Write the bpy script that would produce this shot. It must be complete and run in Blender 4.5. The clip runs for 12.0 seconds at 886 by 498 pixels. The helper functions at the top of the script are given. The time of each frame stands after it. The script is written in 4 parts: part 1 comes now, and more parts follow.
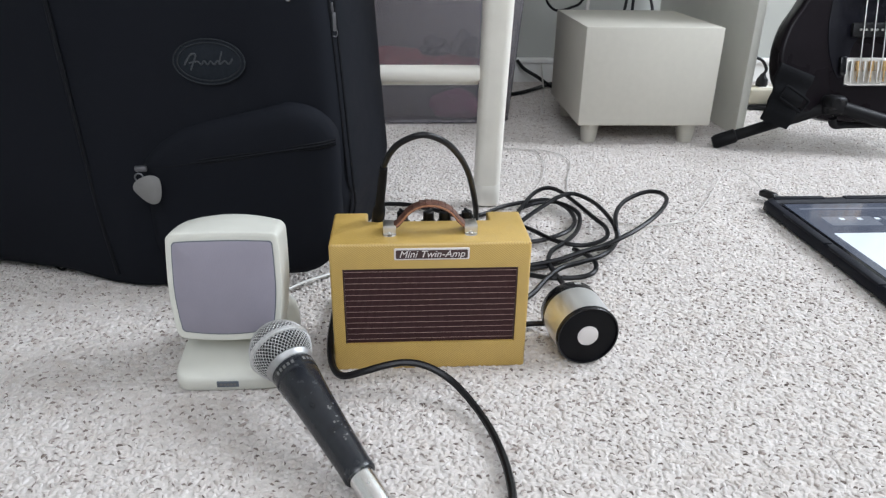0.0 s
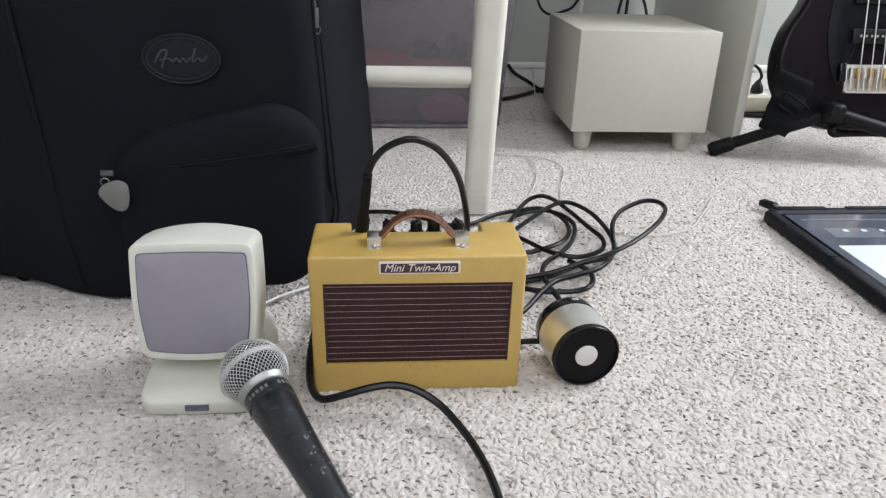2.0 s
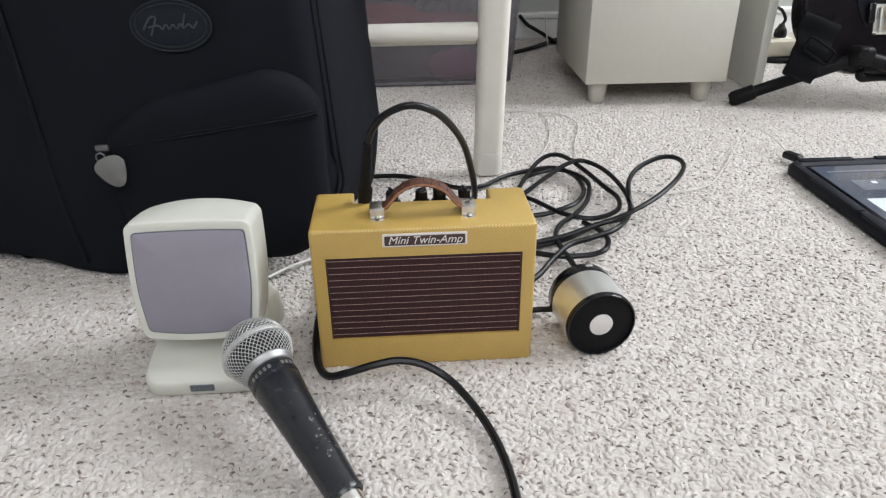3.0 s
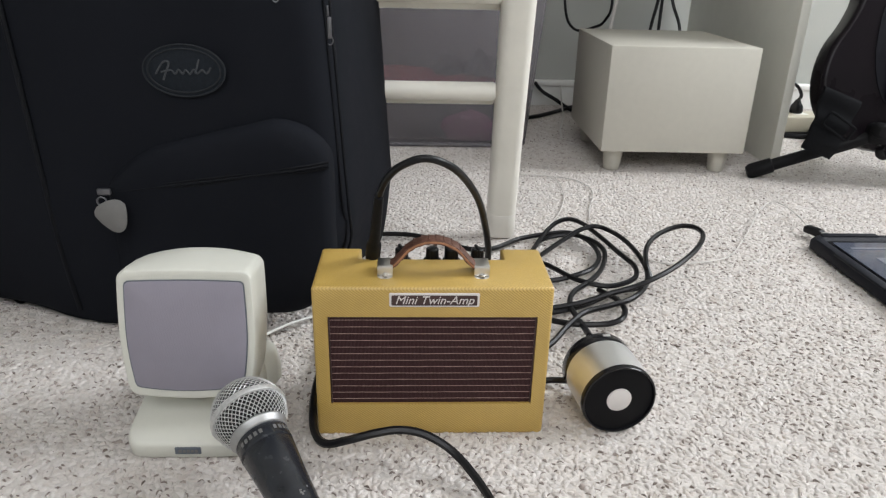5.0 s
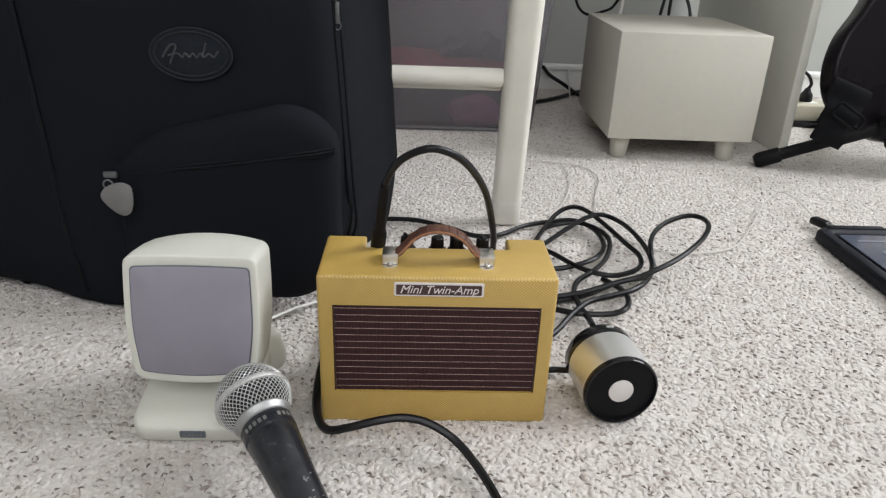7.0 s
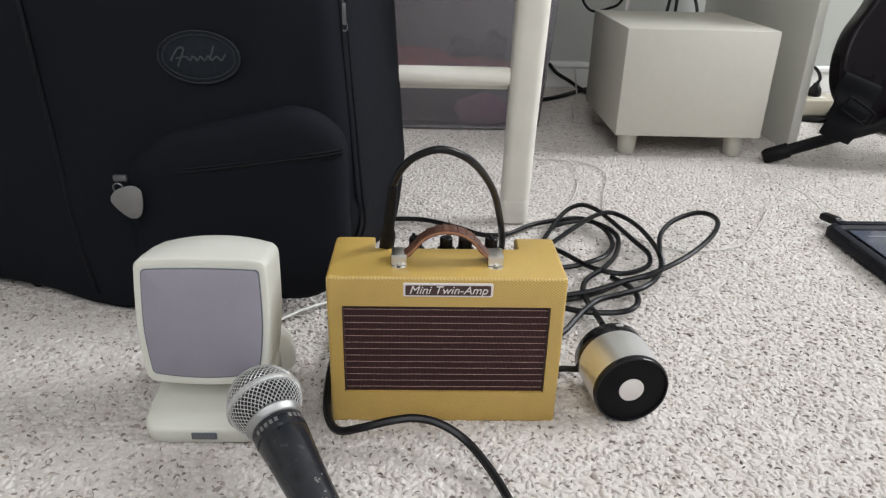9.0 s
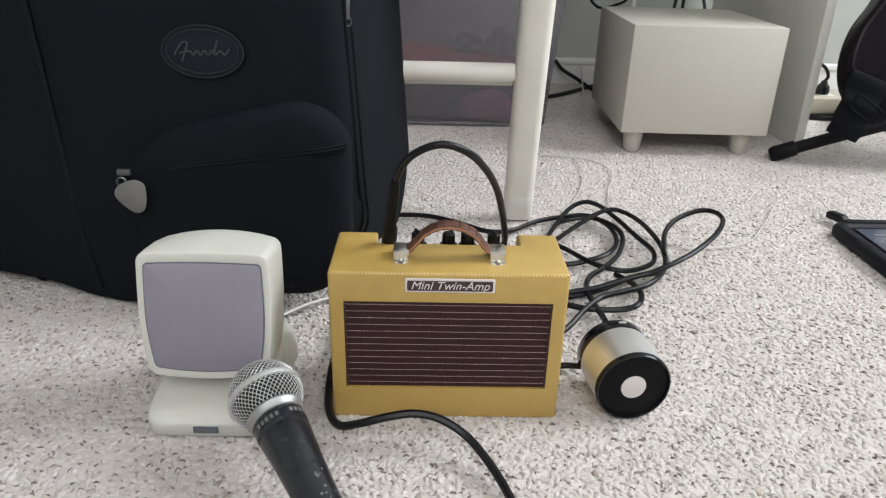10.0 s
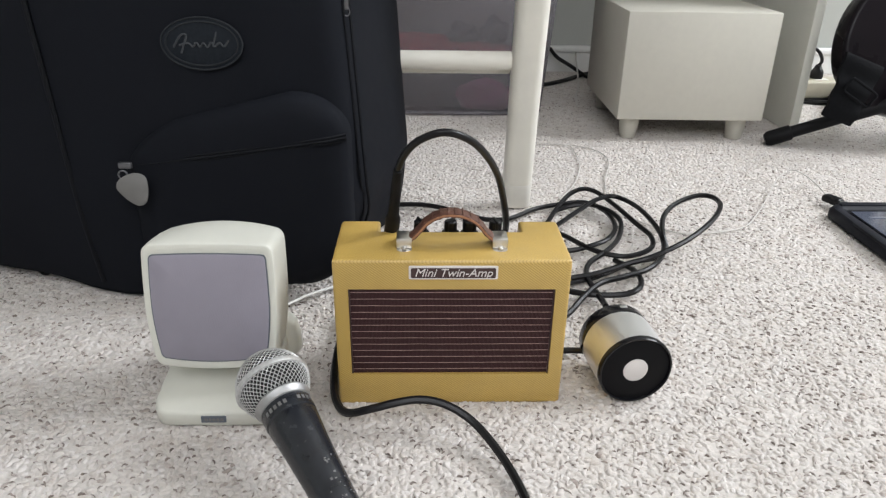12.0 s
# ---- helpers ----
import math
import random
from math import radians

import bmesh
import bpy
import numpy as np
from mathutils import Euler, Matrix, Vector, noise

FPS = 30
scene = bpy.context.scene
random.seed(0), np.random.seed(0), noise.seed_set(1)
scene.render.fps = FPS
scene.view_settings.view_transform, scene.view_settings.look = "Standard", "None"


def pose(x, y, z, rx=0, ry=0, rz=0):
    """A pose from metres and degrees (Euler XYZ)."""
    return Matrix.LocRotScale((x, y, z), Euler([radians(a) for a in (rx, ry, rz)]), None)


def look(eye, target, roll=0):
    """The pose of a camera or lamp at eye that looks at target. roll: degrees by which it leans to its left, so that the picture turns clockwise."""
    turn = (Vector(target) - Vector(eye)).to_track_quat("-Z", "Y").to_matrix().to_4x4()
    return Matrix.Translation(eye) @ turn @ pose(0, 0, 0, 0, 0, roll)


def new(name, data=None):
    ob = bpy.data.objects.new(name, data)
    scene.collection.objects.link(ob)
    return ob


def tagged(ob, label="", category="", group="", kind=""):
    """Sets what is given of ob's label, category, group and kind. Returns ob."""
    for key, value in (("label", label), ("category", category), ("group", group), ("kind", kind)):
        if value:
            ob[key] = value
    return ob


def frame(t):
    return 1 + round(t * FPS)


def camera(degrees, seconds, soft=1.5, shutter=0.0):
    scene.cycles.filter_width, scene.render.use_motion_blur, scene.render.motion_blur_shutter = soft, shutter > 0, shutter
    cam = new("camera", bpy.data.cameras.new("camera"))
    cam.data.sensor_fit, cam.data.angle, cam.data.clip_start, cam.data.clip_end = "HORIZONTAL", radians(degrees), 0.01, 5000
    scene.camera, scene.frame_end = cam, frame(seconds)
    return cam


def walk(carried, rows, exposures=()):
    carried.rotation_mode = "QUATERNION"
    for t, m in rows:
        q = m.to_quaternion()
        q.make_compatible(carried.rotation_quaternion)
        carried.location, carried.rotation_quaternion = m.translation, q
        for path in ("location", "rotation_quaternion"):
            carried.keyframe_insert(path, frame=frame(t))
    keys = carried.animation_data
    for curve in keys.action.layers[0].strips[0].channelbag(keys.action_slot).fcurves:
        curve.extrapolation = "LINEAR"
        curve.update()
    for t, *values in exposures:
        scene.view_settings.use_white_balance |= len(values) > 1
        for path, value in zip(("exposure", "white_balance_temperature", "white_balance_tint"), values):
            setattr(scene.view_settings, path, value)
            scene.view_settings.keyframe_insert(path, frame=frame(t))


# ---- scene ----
cam = camera(64.01, 12.0, 1.3)
# seconds, eye x y z, pitch, roll, yaw
ROWS = [
    (0.0, -0.0288, -0.5465, 0.3704, -24.656, -0.728, -3.732),
    (0.5, -0.0311, -0.5372, 0.3648, -24.486, -1.259, -3.187),
    (1.0, -0.0307, -0.5285, 0.3645, -24.420, -1.350, -3.260),
    (1.5, -0.0330, -0.5163, 0.3566, -23.810, -2.637, -4.017),
    (2.0, -0.0266, -0.5033, 0.3575, -24.197, -1.446, -4.487),
    (2.3, -0.0228, -0.4948, 0.3595, -23.165, -0.959, -5.226),
    (2.5, -0.0168, -0.4905, 0.3632, -23.244, 0.377, -4.757),
    (2.7, -0.0148, -0.4846, 0.3623, -26.523, 1.342, -4.207),
    (2.8, -0.0130, -0.4830, 0.3622, -27.846, 1.630, -4.024),
    (3.0, -0.0149, -0.4779, 0.3586, -27.849, 0.591, -3.800),
    (3.2, -0.0145, -0.4702, 0.3564, -26.917, 2.028, -2.908),
    (3.5, -0.0176, -0.4624, 0.3496, -25.563, 1.749, -2.206),
    (3.7, -0.0165, -0.4577, 0.3478, -24.270, 0.403, -2.142),
    (5.3, -0.0172, -0.4480, 0.3408, -22.764, -1.563, -2.167),
    (5.5, -0.0166, -0.4454, 0.3388, -23.646, -1.742, -2.022),
    (6.0, -0.0184, -0.4473, 0.3429, -24.583, -1.358, -2.038),
    (6.5, -0.0172, -0.4490, 0.3478, -24.363, -1.586, -1.701),
    (6.7, -0.0176, -0.4494, 0.3498, -24.325, -2.125, -1.621),
    (8.3, -0.0192, -0.4455, 0.3497, -24.598, -1.313, -2.256),
    (8.5, -0.0184, -0.4467, 0.3496, -24.606, -1.410, -1.964),
    (9.0, -0.0192, -0.4487, 0.3513, -24.497, -1.332, -1.343),
    (9.5, -0.0169, -0.4501, 0.3508, -24.015, -1.219, -0.816),
    (10.0, -0.0162, -0.4484, 0.3499, -24.737, -1.417, -0.757),
    (10.5, -0.0146, -0.4496, 0.3485, -25.444, -1.610, -1.050),
    (11.0, -0.0184, -0.4506, 0.3475, -25.527, -2.121, -1.291),
    (11.5, -0.0170, -0.4532, 0.3459, -25.373, -2.436, -1.103),
    (12.0, -0.0218, -0.4535, 0.3496, -25.475, -0.774, -1.478),
]
# seconds, stops, kelvin, tint
EXPOSURES = [(0.0, 0.07, 5930, 10), (1.0, 0.03, 6040, 10), (2.5, 0.02, 6170, 10), (5.5, -0.07, 6330, 10), (8.5, -0.08, 6310, 10), (10.0, 0.01, 6290, 10), (12.0, 0.07, 6290, 10)]
walk(cam, [(t, pose(x, y, z, 90 + pitch, roll, yaw)) for t, x, y, z, pitch, roll, yaw in ROWS], EXPOSURES)

# ---- light ----
world = bpy.data.worlds.new("world")
scene.world = world
world.use_nodes = True
wn = world.node_tree
sky = wn.nodes.new("ShaderNodeTexSky")
sky.sky_type = "NISHITA"
sky.sun_disc = False
sky.sun_elevation = radians(42)
sky.sun_rotation = radians(100)
wn.nodes["Background"].inputs["Strength"].default_value = 0.10
wn.links.new(sky.outputs[0], wn.nodes["Background"].inputs["Color"])


def area_lamp(name, m, sx, sy, power, colour):
    """A rectangular area lamp that sends soft light into the room."""
    lamp = bpy.data.lights.new(name, "AREA")
    lamp.shape, lamp.size, lamp.size_y, lamp.energy, lamp.color = "RECTANGLE", sx, sy, power, colour
    ob = new(name, lamp)
    ob.matrix_world = m
    return ob


# skylight through the unseen window on the right
area_lamp("area_lamp", look((2.30, 0.45, 1.72), (0.0, 0.15, 0.2)), 1.15, 1.25, 72, (0.955, 0.972, 0.985))
# fill lamp added behind the camera to brighten front faces; no window known there
area_lamp("area_lamp", look((0.05, -1.75, 1.75), (0.1, 0.3, 0.2)), 1.9, 1.1, 29, (0.985, 0.97, 0.955))


# ---- materials ----
def material(name, colour, rough=0.6, metal=0.0, spread=0.08, scale=40.0, bump=0.0, bump_scale=300.0, island=0.0,
             coat=0.0, stain=0.0, stain_scale=6.0, sheen=0.0, spec=0.5):
    """A principled surface with colour variation at two scales, uneven gloss and fine relief."""
    mat = bpy.data.materials.new(name)
    mat.use_nodes = True
    nt = mat.node_tree
    p = nt.nodes["Principled BSDF"]
    p.inputs["Roughness"].default_value = rough
    p.inputs["Metallic"].default_value = metal
    p.inputs["Coat Weight"].default_value = coat
    p.inputs["Sheen Weight"].default_value = sheen
    p.inputs["Specular IOR Level"].default_value = spec
    tc = nt.nodes.new("ShaderNodeTexCoord")
    n1 = nt.nodes.new("ShaderNodeTexNoise")
    n1.inputs["Scale"].default_value, n1.inputs["Detail"].default_value = scale, 5
    n2 = nt.nodes.new("ShaderNodeTexNoise")
    n2.inputs["Scale"].default_value, n2.inputs["Detail"].default_value = stain_scale, 3
    for n in (n1, n2):
        nt.links.new(tc.outputs["Object"], n.inputs["Vector"])
    ramp = nt.nodes.new("ShaderNodeValToRGB")
    lo, hi = [c * (1 - spread) for c in colour], [min(1, c * (1 + spread)) for c in colour]
    ramp.color_ramp.elements[0].position, ramp.color_ramp.elements[1].position = 0.3, 0.7
    ramp.color_ramp.elements[0].color, ramp.color_ramp.elements[1].color = (*lo, 1), (*hi, 1)
    nt.links.new(n1.outputs["Fac"], ramp.inputs["Fac"])
    mix = nt.nodes.new("ShaderNodeMix")
    mix.data_type, mix.blend_type = "RGBA", "MULTIPLY"
    mix.inputs["B"].default_value = (*[1 - stain] * 3, 1)
    sr = nt.nodes.new("ShaderNodeMapRange")
    sr.inputs["From Min"].default_value, sr.inputs["From Max"].default_value = 0.45, 0.7
    nt.links.new(n2.outputs["Fac"], sr.inputs["Value"])
    nt.links.new(sr.outputs["Result"], mix.inputs["Factor"])
    nt.links.new(ramp.outputs["Color"], mix.inputs["A"])
    nt.links.new(mix.outputs["Result"], p.inputs["Base Color"])
    rr = nt.nodes.new("ShaderNodeMapRange")
    rr.inputs["To Min"].default_value, rr.inputs["To Max"].default_value = max(0.02, rough - 0.08), min(1, rough + 0.08)
    nt.links.new(n1.outputs["Fac"], rr.inputs["Value"])
    nt.links.new(rr.outputs["Result"], p.inputs["Roughness"])
    if bump:
        n3 = nt.nodes.new("ShaderNodeTexNoise")
        n3.inputs["Scale"].default_value, n3.inputs["Detail"].default_value = bump_scale, 3
        nt.links.new(tc.outputs["Object"], n3.inputs["Vector"])
        b = nt.nodes.new("ShaderNodeBump")
        b.inputs["Strength"].default_value, b.inputs["Distance"].default_value = bump, 0.001
        nt.links.new(n3.outputs["Fac"], b.inputs["Height"])
        nt.links.new(b.outputs["Normal"], p.inputs["Normal"])
    return mat


def carpet_material():
    """Berber loops in beige, grey or brown yarn colours; the few darkest paint shaded pits."""
    mat = material("carpet_loops", (0.6, 0.56, 0.52), 0.95, bump=0.5, bump_scale=1500, sheen=0.2)
    nt = mat.node_tree
    geo = nt.nodes.new("ShaderNodeNewGeometry")
    ramp = nt.nodes.new("ShaderNodeValToRGB")
    ramp.color_ramp.interpolation = "LINEAR"
    el = ramp.color_ramp.elements
    # darkest stops: shade in the pits of the pile, put into loop colour
    el[0].position, el[0].color = 0.0, (0.36, 0.31, 0.28, 1)
    el[1].position, el[1].color = 1.0, (0.690, 0.652, 0.625, 1)
    for pos, c in ((0.012, (0.42, 0.37, 0.34, 1)), (0.028, (0.59, 0.545, 0.512, 1)), (0.4, (0.625, 0.583, 0.55, 1)), (0.7, (0.658, 0.618, 0.588, 1))):
        e = el.new(pos)
        e.color = c
    nt.links.new(geo.outputs["Random Per Island"], ramp.inputs["Fac"])
    mix = nt.nodes["Mix"]
    nt.links.new(ramp.outputs["Color"], mix.inputs["A"])
    mix.inputs["B"].default_value = (0.88, 0.85, 0.825, 1)
    nt.nodes["Noise Texture.001"].inputs["Scale"].default_value = 55
    return mat


def fleck_material():
    """Darker yarn and painted shade between loops: each short arc has its own brown or grey."""
    mat = material("dark_yarn_and_shade", (0.3, 0.26, 0.24), 0.95, bump=0.4, bump_scale=1500)
    nt = mat.node_tree
    geo = nt.nodes.new("ShaderNodeNewGeometry")
    ramp = nt.nodes.new("ShaderNodeValToRGB")
    el = ramp.color_ramp.elements
    el[0].color, el[1].color = (0.185, 0.152, 0.133, 1), (0.50, 0.45, 0.42, 1)
    mid = el.new(0.45)
    mid.color = (0.32, 0.275, 0.248, 1)
    nt.links.new(geo.outputs["Random Per Island"], ramp.inputs["Fac"])
    nt.links.new(ramp.outputs["Color"], nt.nodes["Mix"].inputs["A"])
    return mat


def weave_material(name, colour, dark, pitch, angle, rough=0.6, strength=0.5, spec=0.4):
    """Woven cloth with diagonal ribs, their pitch in metres."""
    mat = material(name, colour, rough, spread=0.06, scale=60, stain=0.12, stain_scale=14, spec=spec)
    nt = mat.node_tree
    p = nt.nodes["Principled BSDF"]
    tc = nt.nodes["Texture Coordinate"]
    mp = nt.nodes.new("ShaderNodeMapping")
    mp.inputs["Rotation"].default_value = (0, radians(angle), radians(angle))
    w = nt.nodes.new("ShaderNodeTexWave")
    w.inputs["Scale"].default_value = 0.314 / pitch
    w.inputs["Distortion"].default_value, w.inputs["Detail"].default_value = 0.6, 1
    w.inputs["Detail Scale"].default_value = 2.0
    nt.links.new(tc.outputs["Object"], mp.inputs["Vector"])
    nt.links.new(mp.outputs["Vector"], w.inputs["Vector"])
    mix = nt.nodes.new("ShaderNodeMix")
    mix.data_type = "RGBA"
    old = p.inputs["Base Color"].links[0].from_socket
    nt.links.new(old, mix.inputs["B"])
    mix.inputs["A"].default_value = (*dark, 1)
    mr = nt.nodes.new("ShaderNodeMapRange")
    mr.inputs["From Min"].default_value, mr.inputs["From Max"].default_value = 0.1, 0.5
    nt.links.new(w.outputs["Fac"], mr.inputs["Value"])
    nt.links.new(mr.outputs["Result"], mix.inputs["Factor"])
    nt.links.new(mix.outputs["Result"], p.inputs["Base Color"])
    b = nt.nodes.new("ShaderNodeBump")
    b.inputs["Strength"].default_value, b.inputs["Distance"].default_value = strength, 0.0006
    nt.links.new(w.outputs["Fac"], b.inputs["Height"])
    nt.links.new(b.outputs["Normal"], p.inputs["Normal"])
    return mat


def clear_material(name, colour, share, rough):
    """Thin cloudy plastic: part of the light passes, part is scattered."""
    mat = material(name, colour, rough, spread=0.05, bump=0.15, bump_scale=200)
    nt = mat.node_tree
    tr = nt.nodes.new("ShaderNodeBsdfTransparent")
    tr.inputs["Color"].default_value = (0.80, 0.78, 0.80, 1)
    mx = nt.nodes.new("ShaderNodeMixShader")
    mx.inputs[0].default_value = share
    nt.links.new(tr.outputs[0], mx.inputs[1])
    nt.links.new(nt.nodes["Principled BSDF"].outputs[0], mx.inputs[2])
    nt.links.new(mx.outputs[0], nt.nodes["Material Output"].inputs["Surface"])
    return mat


def glow_material(name, colour, strength):
    mat = material(name, (0.02, 0.02, 0.025), 0.12)
    p = mat.node_tree.nodes["Principled BSDF"]
    p.inputs["Emission Color"].default_value = (*colour, 1)
    p.inputs["Emission Strength"].default_value = strength
    return mat


M_CARPET = carpet_material()
M_BACKING = material("carpet_backing", (0.63, 0.59, 0.555), 1.0, spread=0.14, scale=260, bump=0.8, bump_scale=330, stain=0.15, stain_scale=70)
M_FLECK = fleck_material()
M_WALL = material("wall_paint", (0.46, 0.468, 0.44), 0.85, spread=0.02, scale=8, bump=0.25, bump_scale=160, stain=0.03)
M_CEIL = material("ceiling_paint", (0.83, 0.805, 0.77), 0.9, spread=0.02, bump=0.4, bump_scale=90)
M_TRIM = material("white_trim", (0.80, 0.80, 0.78), 0.45, spread=0.02, bump=0.1)
M_LADDER = material("cream_paint", (0.80, 0.775, 0.70), 0.42, spread=0.03, scale=25, bump=0.2, bump_scale=120, stain=0.06, stain_scale=18)
M_BOX = material("putty_laminate", (0.565, 0.545, 0.48), 0.55, spread=0.02, scale=90, bump=0.15, bump_scale=700, stain=0.03, stain_scale=9)
M_PANEL = material("white_laminate", (0.78, 0.775, 0.705), 0.5, spread=0.02, scale=30, bump=0.08, stain=0.03)
M_IVORY = material("ivory_plastic", (0.67, 0.665, 0.60), 0.42, spread=0.02, scale=50, bump=0.18, bump_scale=900, stain=0.06, stain_scale=22)
M_LILAC = weave_material("lilac_grille_cloth", (0.295, 0.275, 0.325), (0.272, 0.254, 0.302), 0.0005, 0, 0.9, 0.2)
M_TWEED = weave_material("yellow_tweed", (0.585, 0.395, 0.103), (0.43, 0.27, 0.055), 0.00098, 52, 0.40, 0.25, 0.7)
M_TWEED.node_tree.nodes["Principled BSDF"].inputs["Coat Weight"].default_value = 0.35
M_TWEED.node_tree.nodes["Principled BSDF"].inputs["Coat Roughness"].default_value = 0.45
M_OXBLOOD = weave_material("oxblood_cloth", (0.046, 0.015, 0.0165), (0.028, 0.009, 0.010), 0.0010, 0, 0.8, 0.5)
M_STRIPE = material("gold_thread", (0.33, 0.23, 0.20), 0.7, spread=0.3, scale=700)
M_BROWNPLATE = material("brown_plate", (0.055, 0.028, 0.026), 0.35, spread=0.1)
M_WHITEPLATE = material("white_enamel", (0.72, 0.68, 0.66), 0.35, spread=0.03)
M_LEATHER = material("brown_leather", (0.12, 0.052, 0.034), 0.5, spread=0.4, scale=180, bump=0.6, bump_scale=500, stain=0.4, stain_scale=90)
M_LEATHEREDGE = material("tan_leather_edge", (0.36, 0.17, 0.09), 0.7, spread=0.2, scale=200, bump=0.4)
M_CHROME = material("nickel", (0.70, 0.68, 0.65), 0.32, 1.0, spread=0.05)
M_ALU = material("brushed_aluminium", (0.78, 0.775, 0.77), 0.38, 0.9, spread=0.04, scale=20, bump=0.1)
M_STEELTUBE = material("polished_steel", (0.78, 0.775, 0.77), 0.25, 1.0, spread=0.05)
M_MESH = material("silver_wire", (0.64, 0.64, 0.635), 0.5, 0.8, spread=0.12, scale=400)
M_COLLAR = material("satin_nickel", (0.42, 0.42, 0.42), 0.5, 0.9, spread=0.08, scale=200)
M_FOAM = material("dark_foam", (0.012, 0.012, 0.012), 0.95, spread=0.3, scale=500, bump=0.6)
M_MICBODY = material("charcoal_enamel", (0.017, 0.019, 0.024), 0.25, spread=0.15, scale=90, bump=0.12, bump_scale=900, stain=0.3, stain_scale=60, spec=0.5)
M_BLACK = material("black_rubber", (0.0070, 0.0068, 0.0078), 0.33, spread=0.2, scale=120, bump=0.15, bump_scale=500, spec=0.28)
M_MATT = material("matt_black", (0.005, 0.005, 0.006), 0.5, spread=0.2, spec=0.15)
M_GLOSS = material("black_gloss", (0.006, 0.006, 0.008), 0.16, spread=0.2, spec=0.35)
M_BAG = weave_material("black_nylon", (0.0092, 0.0103, 0.0140), (0.0082, 0.0092, 0.0125), 0.0011, 45, 0.85, 0.04, 0.10)
M_BAGTRIM = material("black_piping", (0.0065, 0.0072, 0.0095), 0.65, spread=0.2, scale=300, bump=0.4, spec=0.15)
M_PATCH = material("dark_patch", (0.0125, 0.0155, 0.0205), 0.8, spread=0.2, scale=300, bump=0.3, spec=0.15)
M_RING = material("dark_stitching", (0.021, 0.024, 0.028), 0.75, spread=0.2, scale=900, bump=0.4, spec=0.2)
M_EMBROID = material("grey_embroidery", (0.045, 0.05, 0.056), 0.75, spread=0.3, scale=900, bump=0.6, bump_scale=1500)
M_DARKMETAL = material("dark_metal", (0.16, 0.16, 0.17), 0.4, 0.8, spread=0.1)
M_PICK = material("dull_pewter", (0.20, 0.195, 0.19), 0.5, 0.4, spread=0.08, scale=150, stain=0.15, stain_scale=80)
M_BIN = clear_material("cloudy_plastic", (0.40, 0.385, 0.41), 0.34, 0.4)
M_PINK = material("pink_plastic", (0.52, 0.17, 0.34), 0.5, spread=0.2, scale=30)
M_RED = material("red_cloth", (0.46, 0.06, 0.09), 0.85, spread=0.35, scale=40, bump=0.5)
M_NAVY = material("navy_plastic", (0.028, 0.036, 0.055), 0.6, spread=0.4, scale=30)
M_SCREEN = glow_material("dim_screen", (0.10, 0.115, 0.15), 0.8)
M_SCREENBAR = glow_material("screen_panel", (0.22, 0.24, 0.28), 0.8)
M_SCREENWHITE = glow_material("white_screen_page", (0.88, 0.95, 1.0), 0.95)
M_WHITECABLE = material("white_cable", (0.72, 0.72, 0.68), 0.45, spread=0.04)
M_CLEARCABLE = material("pale_grey_cable", (0.60, 0.575, 0.545), 0.4, spread=0.06)
M_BEIGE = material("beige_plastic", (0.52, 0.48, 0.38), 0.5, spread=0.04, stain=0.1)
M_SUNBURST = material("dark_lacquer", (0.0075, 0.0055, 0.0075), 0.28, spread=0.3, scale=8, spec=0.15)
M_GUARD = material("black_pickguard", (0.007, 0.007, 0.011), 0.25, spread=0.2, spec=0.2)
M_STAND = material("black_stand_tube", (0.0065, 0.0065, 0.0075), 0.5, spread=0.2, scale=90, spec=0.16)
M_STRAP = material("black_webbing", (0.0075, 0.0078, 0.0090), 0.9, spread=0.25, scale=250, bump=0.5, bump_scale=900, spec=0.1)
M_CASE = material("blue_black_rubber", (0.0095, 0.0105, 0.0155), 0.55, spread=0.2, scale=80, bump=0.25, bump_scale=700, spec=0.18)
M_CAP = material("grey_foot_cap", (0.75, 0.725, 0.66), 0.4, spread=0.04, stain=0.1, stain_scale=40)
M_BRASS = material("aged_brass", (0.62, 0.42, 0.20), 0.3, 1.0, spread=0.2, scale=200)
M_STEEL = material("steel_string", (0.62, 0.60, 0.57), 0.35, 1.0, spread=0.1)
M_SKIN = material("pale_plug", (0.66, 0.55, 0.50), 0.5, spread=0.05)
M_GREYBADGE = material("slate_badge", (0.115, 0.13, 0.155), 0.4, spread=0.1)


# ---- mesh helpers ----
def mesh_of(name, bm, mat, smooth=True, angle=40):
    me = bpy.data.meshes.new(name)
    bmesh.ops.recalc_face_normals(bm, faces=bm.faces)
    bm.to_mesh(me)
    bm.free()
    if smooth:
        me.shade_smooth()
        me.set_sharp_from_angle(angle=radians(angle))
    me.materials.append(mat)
    return me


def part(name, bm, mat, parent=None, label="", smooth=True, m=None, angle=40):
    """Links a bmesh as one mesh object, under a thing or a part if one is given."""
    ob = new(name, mesh_of(name, bm, mat, smooth, angle))
    ob.parent = parent
    if m is not None:
        ob.matrix_local = m
    return tagged(ob, label) if label else ob


def thing(name, m, label, category, group="", kind=""):
    ob = new(name)
    ob.empty_display_size = 0.02
    ob.matrix_world = m
    return tagged(ob, label, category, group, kind)


def join(bm, other, m=None):
    """Adds the bmesh other to bm and frees it."""
    me = bpy.data.meshes.new("tmp")
    if m is not None:
        other.transform(m)
    other.to_mesh(me)
    other.free()
    bm.from_mesh(me)
    bpy.data.meshes.remove(me)
    return bm


